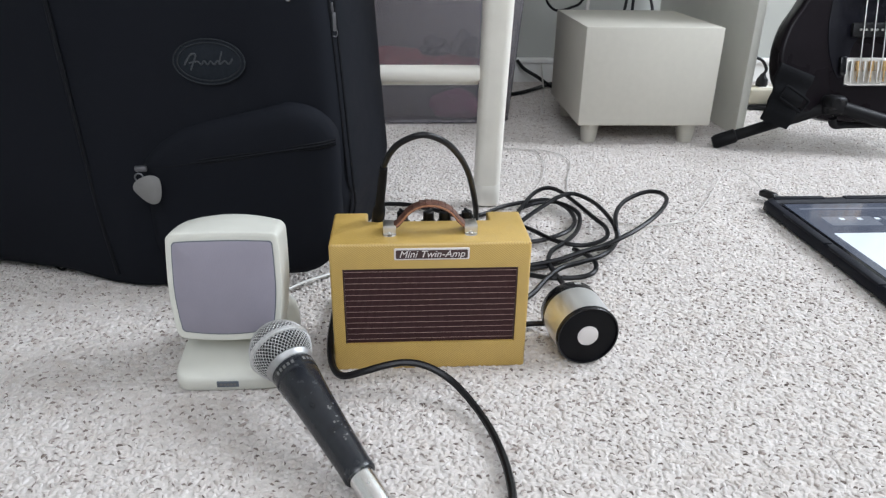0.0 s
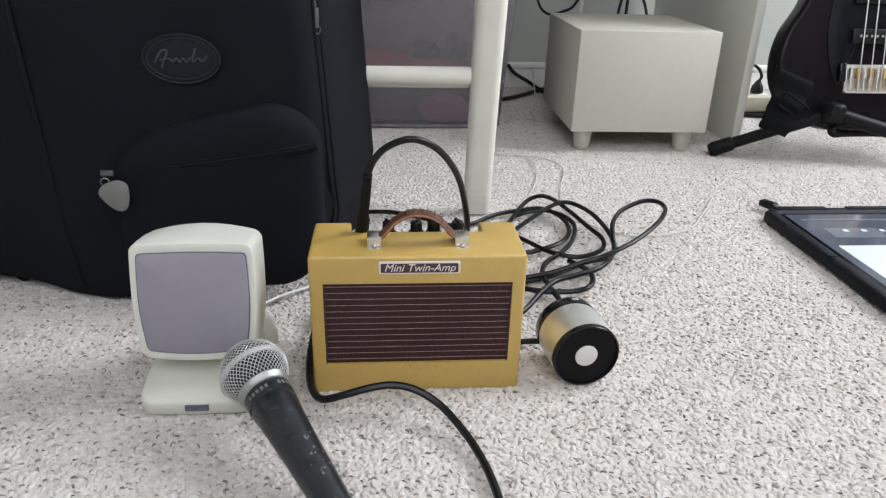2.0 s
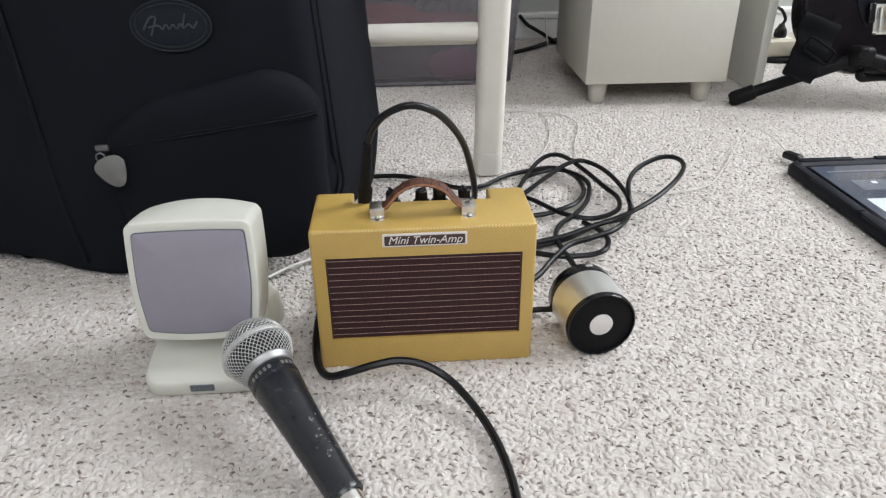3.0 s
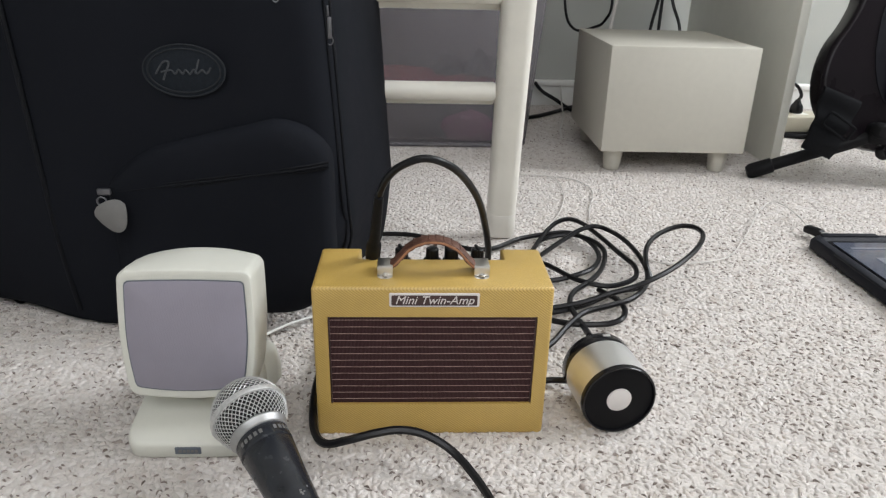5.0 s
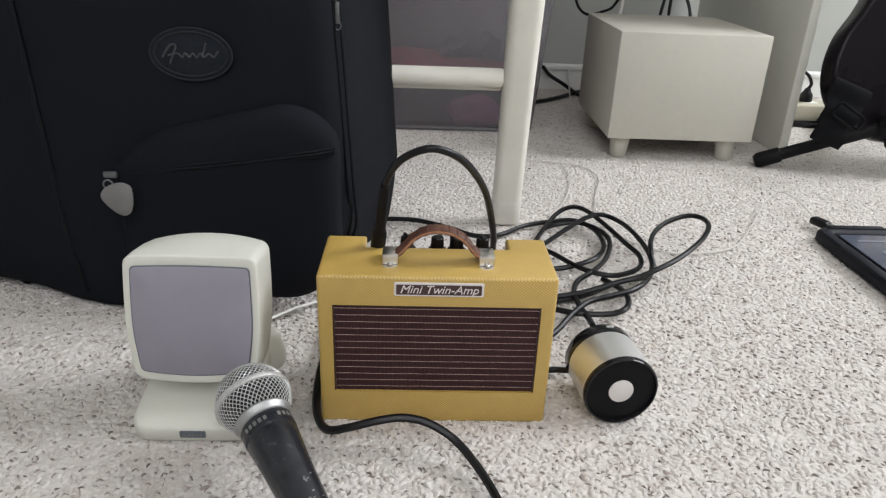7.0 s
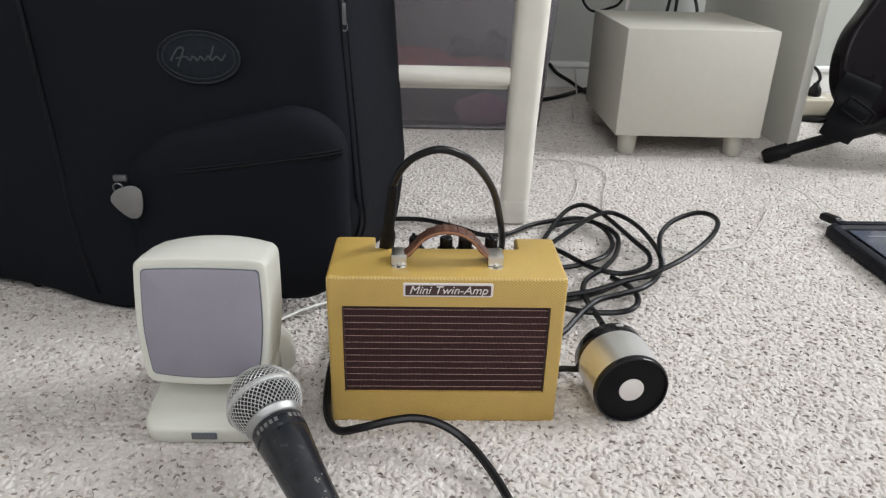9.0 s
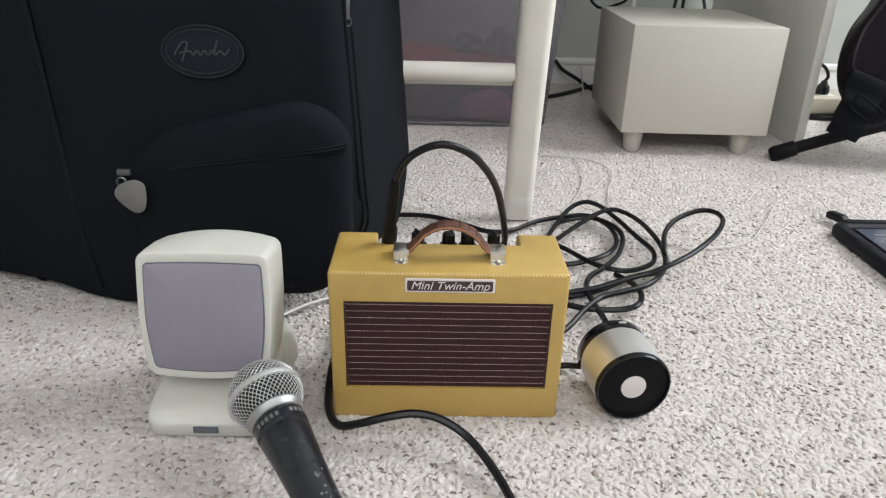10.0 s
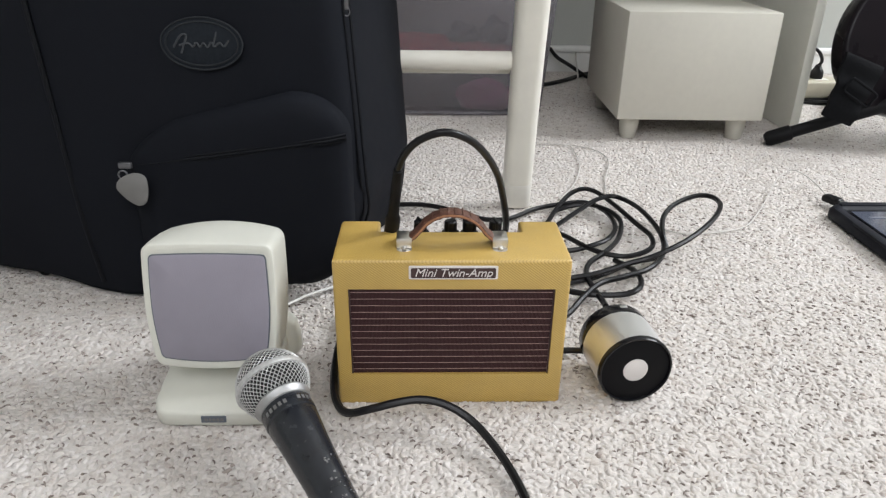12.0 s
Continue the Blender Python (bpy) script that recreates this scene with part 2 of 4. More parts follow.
def box(sx, sy, sz, at=(0, 0, 0), r=0.0, seg=2):
    """A box centred on at, with rounded edges."""
    bm = bmesh.new()
    bmesh.ops.create_cube(bm, size=1)
    bm.transform(Matrix.Diagonal((sx, sy, sz, 1)))
    if r:
        bmesh.ops.bevel(bm, geom=bm.edges[:], offset=r, segments=seg, profile=0.5, affect="EDGES")
    bm.transform(Matrix.Translation(at))
    return bm


def lathe(profile, n=32):
    """Turns a list of (radius, z) round the z axis."""
    bm = bmesh.new()
    rings = []
    for r, z in profile:
        if r < 1e-6:
            rings.append([bm.verts.new((0, 0, z))])
        else:
            rings.append([bm.verts.new((r * math.cos(2 * math.pi * k / n), r * math.sin(2 * math.pi * k / n), z)) for k in range(n)])
    for a, b in zip(rings, rings[1:]):
        for k in range(n):
            j = (k + 1) % n
            if len(a) == 1 and len(b) > 1:
                bm.faces.new((a[0], b[k], b[j]))
            elif len(b) == 1 and len(a) > 1:
                bm.faces.new((a[k], a[j], b[0]))
            elif len(a) > 1:
                bm.faces.new((a[k], a[j], b[j], b[k]))
    return bm


def smooth_path(pts, steps=6, closed=False):
    """Catmull-Rom points through pts."""
    p = [Vector(q) for q in pts]
    n, out = len(p), []
    for i in range(n if closed else n - 1):
        a, b, c, d = (p[(i + k) % n] if closed else p[min(max(i + k, 0), n - 1)] for k in (-1, 0, 1, 2))
        for s in range(steps):
            t = s / steps
            out.append(0.5 * ((2 * b) + (c - a) * t + (2 * a - 5 * b + 4 * c - d) * t * t + (3 * b - a - 3 * c + d) * t ** 3))
    if not closed:
        out.append(p[-1])
    return out


def tube(pts, r, n=8, closed=False, flat=1.0):
    """A round cord of radius r (or a list of radii) along points."""
    bm = bmesh.new()
    rings, up, m = [], Vector((0.13, 0.21, 0.97)), len(pts)
    for i, p in enumerate(pts):
        q, s = (pts[(i + 1) % m], pts[i - 1]) if closed else (pts[min(i + 1, m - 1)], pts[max(i - 1, 0)])
        d = (Vector(q) - Vector(s)).normalized()
        u = d.cross(up)
        u = u.normalized() if u.length > 1e-4 else Vector((1, 0, 0))
        v = u.cross(d).normalized()
        up = v
        rad = r[i] if isinstance(r, list) else r
        rings.append([bm.verts.new(Vector(p) + u * rad * math.cos(2 * math.pi * k / n) + v * rad * flat * math.sin(2 * math.pi * k / n)) for k in range(n)])
    pairs = list(zip(rings, rings[1:])) + ([(rings[-1], rings[0])] if closed else [])
    for a, b in pairs:
        for k in range(n):
            bm.faces.new((a[k], a[(k + 1) % n], b[(k + 1) % n], b[k]))
    if not closed:
        bm.faces.new(rings[0])
        bm.faces.new(rings[-1])
    return bm


def prism(outline, depth, r=0.0, seg=3, front_only=False):
    """A flat shape in x, z, extruded from y = 0 to y = depth, with rounded rims."""
    bm = bmesh.new()
    vs = [bm.verts.new((x, 0, z)) for x, z in outline]
    f = bm.faces.new(vs)
    ext = bmesh.ops.extrude_face_region(bm, geom=[f])
    bmesh.ops.translate(bm, verts=[v for v in ext["geom"] if isinstance(v, bmesh.types.BMVert)], vec=(0, depth, 0))
    if r:
        y0 = min(0, depth)
        rim = [e for e in bm.edges if abs(e.verts[0].co.y - e.verts[1].co.y) < 1e-6 and (not front_only or e.verts[0].co.y <= y0 + 1e-6)]
        bmesh.ops.bevel(bm, geom=rim, offset=r, segments=seg, profile=0.5, affect="EDGES", clamp_overlap=True)
    return bm


def rounded_rect(w, h, r, n=5, bulge=0.0):
    """Outline in x, z, centred, with round corners and sides that bulge."""
    out = []
    for cx, cz, a0 in ((w / 2 - r, h / 2 - r, 0), (-w / 2 + r, h / 2 - r, 90), (-w / 2 + r, -h / 2 + r, 180), (w / 2 - r, -h / 2 + r, 270)):
        for k in range(n + 1):
            a = radians(a0 + 90 * k / n)
            out.append((cx + r * math.cos(a), cz + r * math.sin(a)))
    if bulge:
        fine = []
        for (x0, z0), (x1, z1) in zip(out, out[1:] + out[:1]):
            steps = 8 if math.hypot(x1 - x0, z1 - z0) > 2 * r else 1
            for s in range(steps):
                fine.append((x0 + (x1 - x0) * s / steps, z0 + (z1 - z0) * s / steps))
        out = [(x * (1 + bulge * (1 - (2 * z / h) ** 2)), z * (1 + bulge * (1 - (2 * x / w) ** 2))) for x, z in fine]
    return out


def ellipse(a, b, n=40):
    return [(a * math.cos(2 * math.pi * k / n), b * math.sin(2 * math.pi * k / n)) for k in range(n)]


def letters(name, body, size, depth, mat, parent, m, shear=0.0, width=None):
    """Words in the built-in font, as a mesh that faces -y."""
    cu = bpy.data.curves.new(name, "FONT")
    cu.body, cu.size, cu.extrude, cu.shear = body, size, depth, shear
    cu.align_x, cu.align_y = "CENTER", "CENTER"
    tmp = new(name, cu)
    me = bpy.data.meshes.new_from_object(tmp)
    bpy.data.objects.remove(tmp)
    me.materials.clear()
    me.materials.append(mat)
    me.transform(Matrix.Rotation(radians(90), 4, "X"))
    if width:
        xs = [v.co.x for v in me.vertices]
        me.transform(Matrix.Diagonal((width / (max(xs) - min(xs)), 1, 1, 1)))
    ob = new(name, me)
    ob.parent = parent
    ob.matrix_local = m
    return ob


UP = Matrix.Identity(4)

# ---- the room ----
X0, X1, Y0, Y1, HIGH = -1.7, 2.3, -1.75, 1.30, 2.4


def plain(name, sx, sy, sz, at, mat, label, category="", r=0.0):
    return tagged(part(name, box(sx, sy, sz, at, r), mat, smooth=bool(r)), label, category or name.split("_")[0], kind="structure")


plain("floor", X1 - X0 + 0.2, Y1 - Y0 + 0.2, 0.1, ((X0 + X1) / 2, (Y0 + Y1) / 2, -0.0515), M_BACKING, "carpeted floor under a looped beige pile", "floor")
plain("ceiling", X1 - X0 + 0.2, Y1 - Y0 + 0.2, 0.1, ((X0 + X1) / 2, (Y0 + Y1) / 2, HIGH + 0.05), M_CEIL, "plain white painted ceiling of the room", "ceiling")
plain("wall_north", X1 - X0 + 0.2, 0.1, HIGH + 0.004, ((X0 + X1) / 2, Y1 + 0.05, HIGH / 2 - 0.002), M_WALL, "pale grey-green painted wall behind the desk", "wall")
plain("wall_west", 0.1, Y1 - Y0, HIGH, (X0 - 0.05, (Y0 + Y1) / 2, HIGH / 2), M_WALL, "pale grey-green painted side wall", "wall")


def wall_with_opening(name, along, at, lo, hi, w0, w1, z0, z1, label):
    """A wall along an axis, with an opening cut through it."""
    bm = bmesh.new()
    for a, b, c, d in ((lo, w0, 0, HIGH), (w1, hi, 0, HIGH), (w0, w1, 0, z0), (w0, w1, z1, HIGH)):
        mid, size = (a + b) / 2, b - a
        if along == "y":
            join(bm, box(0.1, size, d - c, (at, mid, (c + d) / 2)))
        else:
            join(bm, box(size, 0.1, d - c, (mid, at, (c + d) / 2)))
    return tagged(part(name, bm, M_WALL, smooth=False), label, "wall", kind="structure")


# opening of the unseen window on the right
wall_with_opening("wall_east", "y", X1 + 0.05, Y0, Y1, -0.14, 1.04, 1.09, 2.35, "pale painted wall with an opening for light")
# unseen wall; its opening is added for the fill lamp
wall_with_opening("wall_south", "x", Y0 - 0.05, X0 - 0.1, X1 + 0.1, -0.90, 1.00, 1.19, 2.31, "pale painted wall with an opening for light")


def baseboard(x0, x1, y):
    bm = box(x1 - x0, 0.012, 0.046, ((x0 + x1) / 2, y - 0.006, 0.023))
    join(bm, box(x1 - x0, 0.017, 0.016, ((x0 + x1) / 2, y - 0.0085, 0.0535), 0.005, 3))
    return tagged(part("baseboard", bm, M_TRIM), "white painted baseboard along the wall", "baseboard", kind="structure")


baseboard(X0, X1, Y1)


def pile(name, pitch, span_x, span_y, k, rings, seed, low, label, mat=M_CARPET, thin=0.12, long=(0.70, 1.20), wide=(0.45, 0.66), arc=(0.25, 0.75), top=0.0051, toward=False):
    """Looped tufts over a stretch of floor: bent, leaning yarn loops of uneven height."""
    rng = np.random.default_rng(seed)
    gx, gy = np.meshgrid(np.arange(*span_x, pitch), np.arange(*span_y, pitch))
    x, y = gx.ravel(), gy.ravel()
    x = x + ((np.round(y / pitch) % 2) * 0.5 * pitch) + rng.normal(0, 0.27 * pitch, x.size)
    y = y + rng.normal(0, 0.27 * pitch, x.size)
    keep = (np.abs(x - 0.02) < 0.30 + 0.72 * (y + 0.30)) & ~((x < -0.42) & (y > 0.45)) & ~((x < -0.1) & (y > 0.9)) & (rng.random(x.size) > thin)
    x, y = x[keep], y[keep]
    n = x.size
    ang = rng.normal(0, 0.75, n) if toward else rng.uniform(0, math.pi * 2, n)
    la, lb = pitch * rng.uniform(*long, n), pitch * rng.uniform(*wide, n)
    bend = rng.uniform(*arc, n) * (-1.0 if toward else rng.choice((-1.0, 1.0), n)) / pitch
    hgt = rng.uniform(low, top, n)
    th = np.arange(k) * 2 * math.pi / k
    nr = len(rings)
    nv = nr * k + 1
    verts = np.empty((n, nv, 3))
    lean = rng.uniform(-0.0016, 0.0016, (n, 2))
    for i, (rad, up) in enumerate(rings):
        u = la[:, None] * rad * np.cos(th) * (1 + 0.13 * rng.normal(size=(n, k)))
        v = lb[:, None] * rad * np.sin(th) * (1 + 0.13 * rng.normal(size=(n, k))) + bend[:, None] * u * u
        verts[:, i * k:(i + 1) * k, 0] = x[:, None] + u * np.cos(ang)[:, None] - v * np.sin(ang)[:, None] + lean[:, :1] * up
        verts[:, i * k:(i + 1) * k, 1] = y[:, None] + u * np.sin(ang)[:, None] + v * np.cos(ang)[:, None] + lean[:, 1:] * up
        verts[:, i * k:(i + 1) * k, 2] = -0.0048 + up * hgt[:, None] * (1 + 0.06 * rng.normal(size=(n, k)))
    verts[:, nv - 1, 0], verts[:, nv - 1, 1], verts[:, nv - 1, 2] = x + lean[:, 0], y + lean[:, 1], -0.0048 + hgt * rng.uniform(0.85, 1.05, n)
    quads = [(i * k + j, i * k + (j + 1) % k, (i + 1) * k + (j + 1) % k, (i + 1) * k + j) for i in range(nr - 1) for j in range(k)]
    tris = [((nr - 1) * k + j, (nr - 1) * k + (j + 1) % k, nr * k) for j in range(k)]
    base = (np.arange(n) * nv)[:, None, None]
    fq, ft = (np.array(quads)[None] + base).reshape(n, -1), (np.array(tris)[None] + base).reshape(n, -1)
    loops = np.concatenate([fq, ft], axis=1).ravel()
    sizes = np.tile(np.array([4] * len(quads) + [3] * len(tris)), n)
    me = bpy.data.meshes.new(name)
    me.vertices.add(n * nv)
    me.vertices.foreach_set("co", verts.ravel())
    me.loops.add(loops.size)
    me.loops.foreach_set("vertex_index", loops.astype(np.int32))
    me.polygons.add(sizes.size)
    me.polygons.foreach_set("loop_start", np.concatenate([[0], np.cumsum(sizes)[:-1]]).astype(np.int32))
    me.polygons.foreach_set("loop_total", sizes.astype(np.int32))
    me.update(calc_edges=True)
    me.validate()
    me.shade_smooth()
    me.materials.append(mat)
    return tagged(new(name, me), label, "carpet", kind="stuff")


LOOP, TUFT = ((1.15, 0.0), (1.0, 0.62), (0.58, 0.94)), ((1.12, 0.1), (0.75, 0.85))
pile("carpet_pile", 0.0042, (-0.62, 0.80), (-0.30, 0.42), 6, LOOP, 4, 0.0037, "speckled beige and grey looped berber carpet pile")
pile("carpet_pile", 0.0046, (-0.50, 1.25), (0.42, 1.29), 5, TUFT, 5, 0.0046, "speckled beige looped carpet pile towards the wall")
# short dark arcs: painted shade in the gaps between loops, with some darker yarn
pile("carpet_fleck", 0.0062, (-0.62, 0.80), (-0.30, 0.16), 6, TUFT, 6, 0.0049, "short dark arcs for brown yarn and shaded gaps in the pile", M_FLECK, 0.46, (0.28, 0.52), (0.065, 0.115), (0.6, 1.7), 0.0055, True)
pile("carpet_fleck", 0.0062, (-0.62, 0.80), (0.16, 0.42), 6, TUFT, 8, 0.0049, "short dark arcs for yarn and shaded gaps behind the amplifier", M_FLECK, 0.66, (0.28, 0.52), (0.065, 0.115), (0.6, 1.7), 0.0055, True)
pile("carpet_fleck", 0.0072, (-0.50, 1.25), (0.42, 1.29), 5, TUFT, 7, 0.0046, "short dark arcs for yarn and shaded gaps in the far pile", M_FLECK, 0.66, (0.20, 0.38), (0.08, 0.14), (0.6, 1.9), 0.0053, True)

# ---- amplifier ----
AW, AD, AH = 0.1735, 0.0722, 0.1245


def amplifier():
    amp = thing("guitar_amplifier", pose(0, 0, 0), "miniature yellow tweed guitar amplifier with oxblood grille cloth", "amplifier")
    # cabinet shell: two sides, bottom, front baffle round the grille, top with a cut-out for the controls
    w, d, h = AW / 2, AD, AH
    shell = bmesh.new()
    deep = h - 0.1008
    outline = [(-w, 0), (w, 0), (w, d), (0.0555, d), (0.0555, 0.0515), (-0.0555, 0.0515), (-0.0555, d), (-w, d)]
    vs = [shell.verts.new((x, y, h - deep)) for x, y in outline]
    f = shell.faces.new(vs)
    ext = bmesh.ops.extrude_face_region(shell, geom=[f])
    bmesh.ops.translate(shell, verts=[v for v in ext["geom"] if isinstance(v, bmesh.types.BMVert)], vec=(0, 0, deep))
    edges = [e for e in shell.edges if (max(v.co.z for v in e.verts) > h - 0.001) and (min(v.co.z for v in e.verts) > h - 0.001) or (abs(e.verts[0].co.z - e.verts[1].co.z) > 0.01 and abs(e.verts[0].co.x) > w - 0.001)]
    bmesh.ops.bevel(shell, geom=edges, offset=0.0028, segments=3, profile=0.5, affect="EDGES", clamp_overlap=True)
    part("top", shell, M_TWEED, amp)
    lower = h - deep
    t, rise = 0.0108, 0.0262
    ushape = prism([(-w, -0.0022), (w, -0.0022), (w, lower), (w - t, lower), (w - t, rise), (-w + t, rise), (-w + t, lower), (-w, lower)], d)
    outer = [e for e in ushape.edges if abs(e.verts[0].co.y - e.verts[1].co.y) < 1e-6 and e.verts[0].co.y < 0.001 and (all(abs(v.co.x) > w - 0.001 for v in e.verts) or all(v.co.z < 0.001 for v in e.verts))]
    outer += [e for e in ushape.edges if abs(e.verts[0].co.y - e.verts[1].co.y) > 0.01 and e.verts[0].co.z < 0.001]
    bmesh.ops.bevel(ushape, geom=outer, offset=0.0028, segments=3, profile=0.5, affect="EDGES", clamp_overlap=True)
    part("cabinet", ushape, M_TWEED, amp)
    part("back_panel", box(AW - 0.019, 0.006, lower - rise, (0, d - 0.004, rise + (lower - rise) / 2)), M_TWEED, amp)
    grille = part("grille_cloth", box(AW - 0.0200, 0.004, lower - rise + 0.0002, (0, 0.0044, rise + (lower - rise) / 2)), M_OXBLOOD, amp, "oxblood woven grille cloth", smooth=False)
    rng = random.Random(3)
    stripes = bmesh.new()
    z, k = rise + 0.0036, 0
    while z < lower - 0.002:
        pts = [(x * (AW / 2 - 0.0098) / 8, 0.0024, z + rng.uniform(-0.00012, 0.00012)) for x in range(-8, 9)]
        join(stripes, tube(smooth_path(pts, 2), 0.00025, 5))
        z += 0.0056
    part("grille_stripe", stripes, M_STRIPE, grille, "pale gold woven thread")
    for x in (-0.0752, 0.0752):
        part("trim_strip", box(0.0009, 0.0016, lower - rise, (x, 0.0018, rise + (lower - rise) / 2), 0.0003), M_BROWNPLATE, amp, "dark brown grille piping")
    part("trim_strip", box(AW - 0.0212, 0.0014, 0.0009, (0, 0.0018, lower - 0.0006), 0.0003), M_BROWNPLATE, amp, "dark brown grille piping")
    # badge
    badge = part("badge", prism(rounded_rect(0.0645, 0.0108, 0.0012), -0.0014, 0.0004, 2, True), M_WHITEPLATE, amp, "white-rimmed brown name badge", m=pose(0.0006, 0.0004, 0.1148))
    part("badge_field", prism(rounded_rect(0.0612, 0.0078, 0.0009), -0.0006), M_BROWNPLATE, badge, m=pose(0, -0.0013, 0))
    letters("lettering", "Mini Twin-Amp", 0.0090, 0.0002, M_WHITEPLATE, badge, pose(0, -0.0021, 0.0001), 0.30, 0.0560)
    # recessed chrome control panel with knobs
    part("control_panel", box(0.1105, 0.0165, 0.002, (0, 0.0605, h - 0.011), 0.0005), M_CHROME, amp, "polished chrome control panel")
    for x, turn in ((-0.0235, 20), (0.0005, -30), (0.0155, 50), (0.036, 10)):
        kb = lathe([(0, 0.0150), (0.0042, 0.0150), (0.0050, 0.0143), (0.0052, 0.0065), (0.0070, 0.0055), (0.0074, 0.0)], 20)
        join(kb, box(0.0026, 0.0125, 0.0115, (0, 0, 0.0105), 0.0009))
        part("knob", kb, M_BLACK, amp, "black pointer knob", m=pose(x, 0.0605, h - 0.010, 0, 0, turn))
    for x in (-0.010, 0.026):
        part("socket", lathe([(0.0022, 0.0), (0.0046, 0.0), (0.0046, 0.003), (0.0030, 0.0042), (0.0022, 0.0042)], 12), M_CHROME, amp, m=pose(x, 0.0605, h - 0.010))
    # handle: stitched leather strap in two clips
    pts = [(-0.0400, 0.0270, h + 0.0028), (-0.0340, 0.0270, h + 0.0040), (-0.0265, 0.0268, h + 0.0100), (-0.0175, 0.0262, h + 0.0205), (-0.0080, 0.0258, h + 0.0255),
           (0.0, 0.0256, h + 0.0265), (0.0090, 0.0258, h + 0.0250), (0.0185, 0.0262, h + 0.0195), (0.0270, 0.0268, h + 0.0095), (0.0345, 0.0270, h + 0.0040), (0.0400, 0.0270, h + 0.0028)]
    path = smooth_path(pts, 5)
    strap, edge = bmesh.new(), bmesh.new()
    for bm, half, thick in ((strap, 0.0062, 0.0017), (edge, 0.0067, 0.0008)):
        rings = []
        for i, p in enumerate(path):
            dvec = (path[min(i + 1, len(path) - 1)] - path[max(i - 1, 0)]).normalized()
            nrm = Vector((-dvec.z, 0, dvec.x))
            wob = 0.00025 * math.sin(i * 1.9) if bm is strap else 0
            rings.append([bm.verts.new(p + Vector((0, s * half, 0)) + nrm * (o * thick + wob)) for s, o in ((-1, -1), (1, -1), (1, 0.6), (0.7, 1), (-0.7, 1), (-1, 0.6))])
        for a, b in zip(rings, rings[1:]):
            for q in range(6):
                bm.faces.new((a[q], a[(q + 1) % 6], b[(q + 1) % 6], b[q]))
        bm.faces.new(rings[0])
        bm.faces.new(rings[-1])
    handle = part("handle", strap, M_LEATHER, amp, "worn brown leather strap handle")
    part("handle_edge", edge, M_LEATHEREDGE, handle)
    ribs = bmesh.new()
    for i in range(14, len(path) - 14, 3):
        dvec = (path[i + 1] - path[i - 1]).normalized()
        nrm = Vector((-dvec.z, 0, dvec.x))
        join(ribs, box(0.0008, 0.0118, 0.0007, (0, 0, 0), 0.0002, 1), Matrix.Translation(path[i] + nrm * 0.0018) @ Matrix.Rotation(-math.atan2(dvec.z, dvec.x), 4, "Y"))
    part("handle_rib", ribs, M_LEATHER, handle)
    for x in (-0.0352, 0.0358):
        clip = bmesh.new()
        join(clip, box(0.0114, 0.0150, 0.0010, (0, 0.0000, 0.0074), 0.0004, 2))
        join(clip, box(0.0114, 0.0010, 0.0072, (0, -0.0074, 0.0038), 0.0004, 2))
        join(clip, box(0.0114, 0.0010, 0.0072, (0, 0.0074, 0.0038), 0.0004, 2))
        join(clip, prism(ellipse(0.0057, 0.0044, 20), 0.0010, 0.0003, 2), Matrix.Translation((0, -0.0088, 0.0001)) @ Matrix.Rotation(radians(-90), 4, "X"))
        ob = part("handle_clip", clip, M_CHROME, amp, "nickel handle clip with a screw", m=pose(x, 0.0270, h))
        screw = lathe([(0, 0.0014), (0.0012, 0.0013), (0.0021, 0.0006), (0.0022, 0)], 14)
        part("screw", screw, M_CHROME, ob, m=pose(0, -0.0095, 0.0011))
    return amp


amplifier()

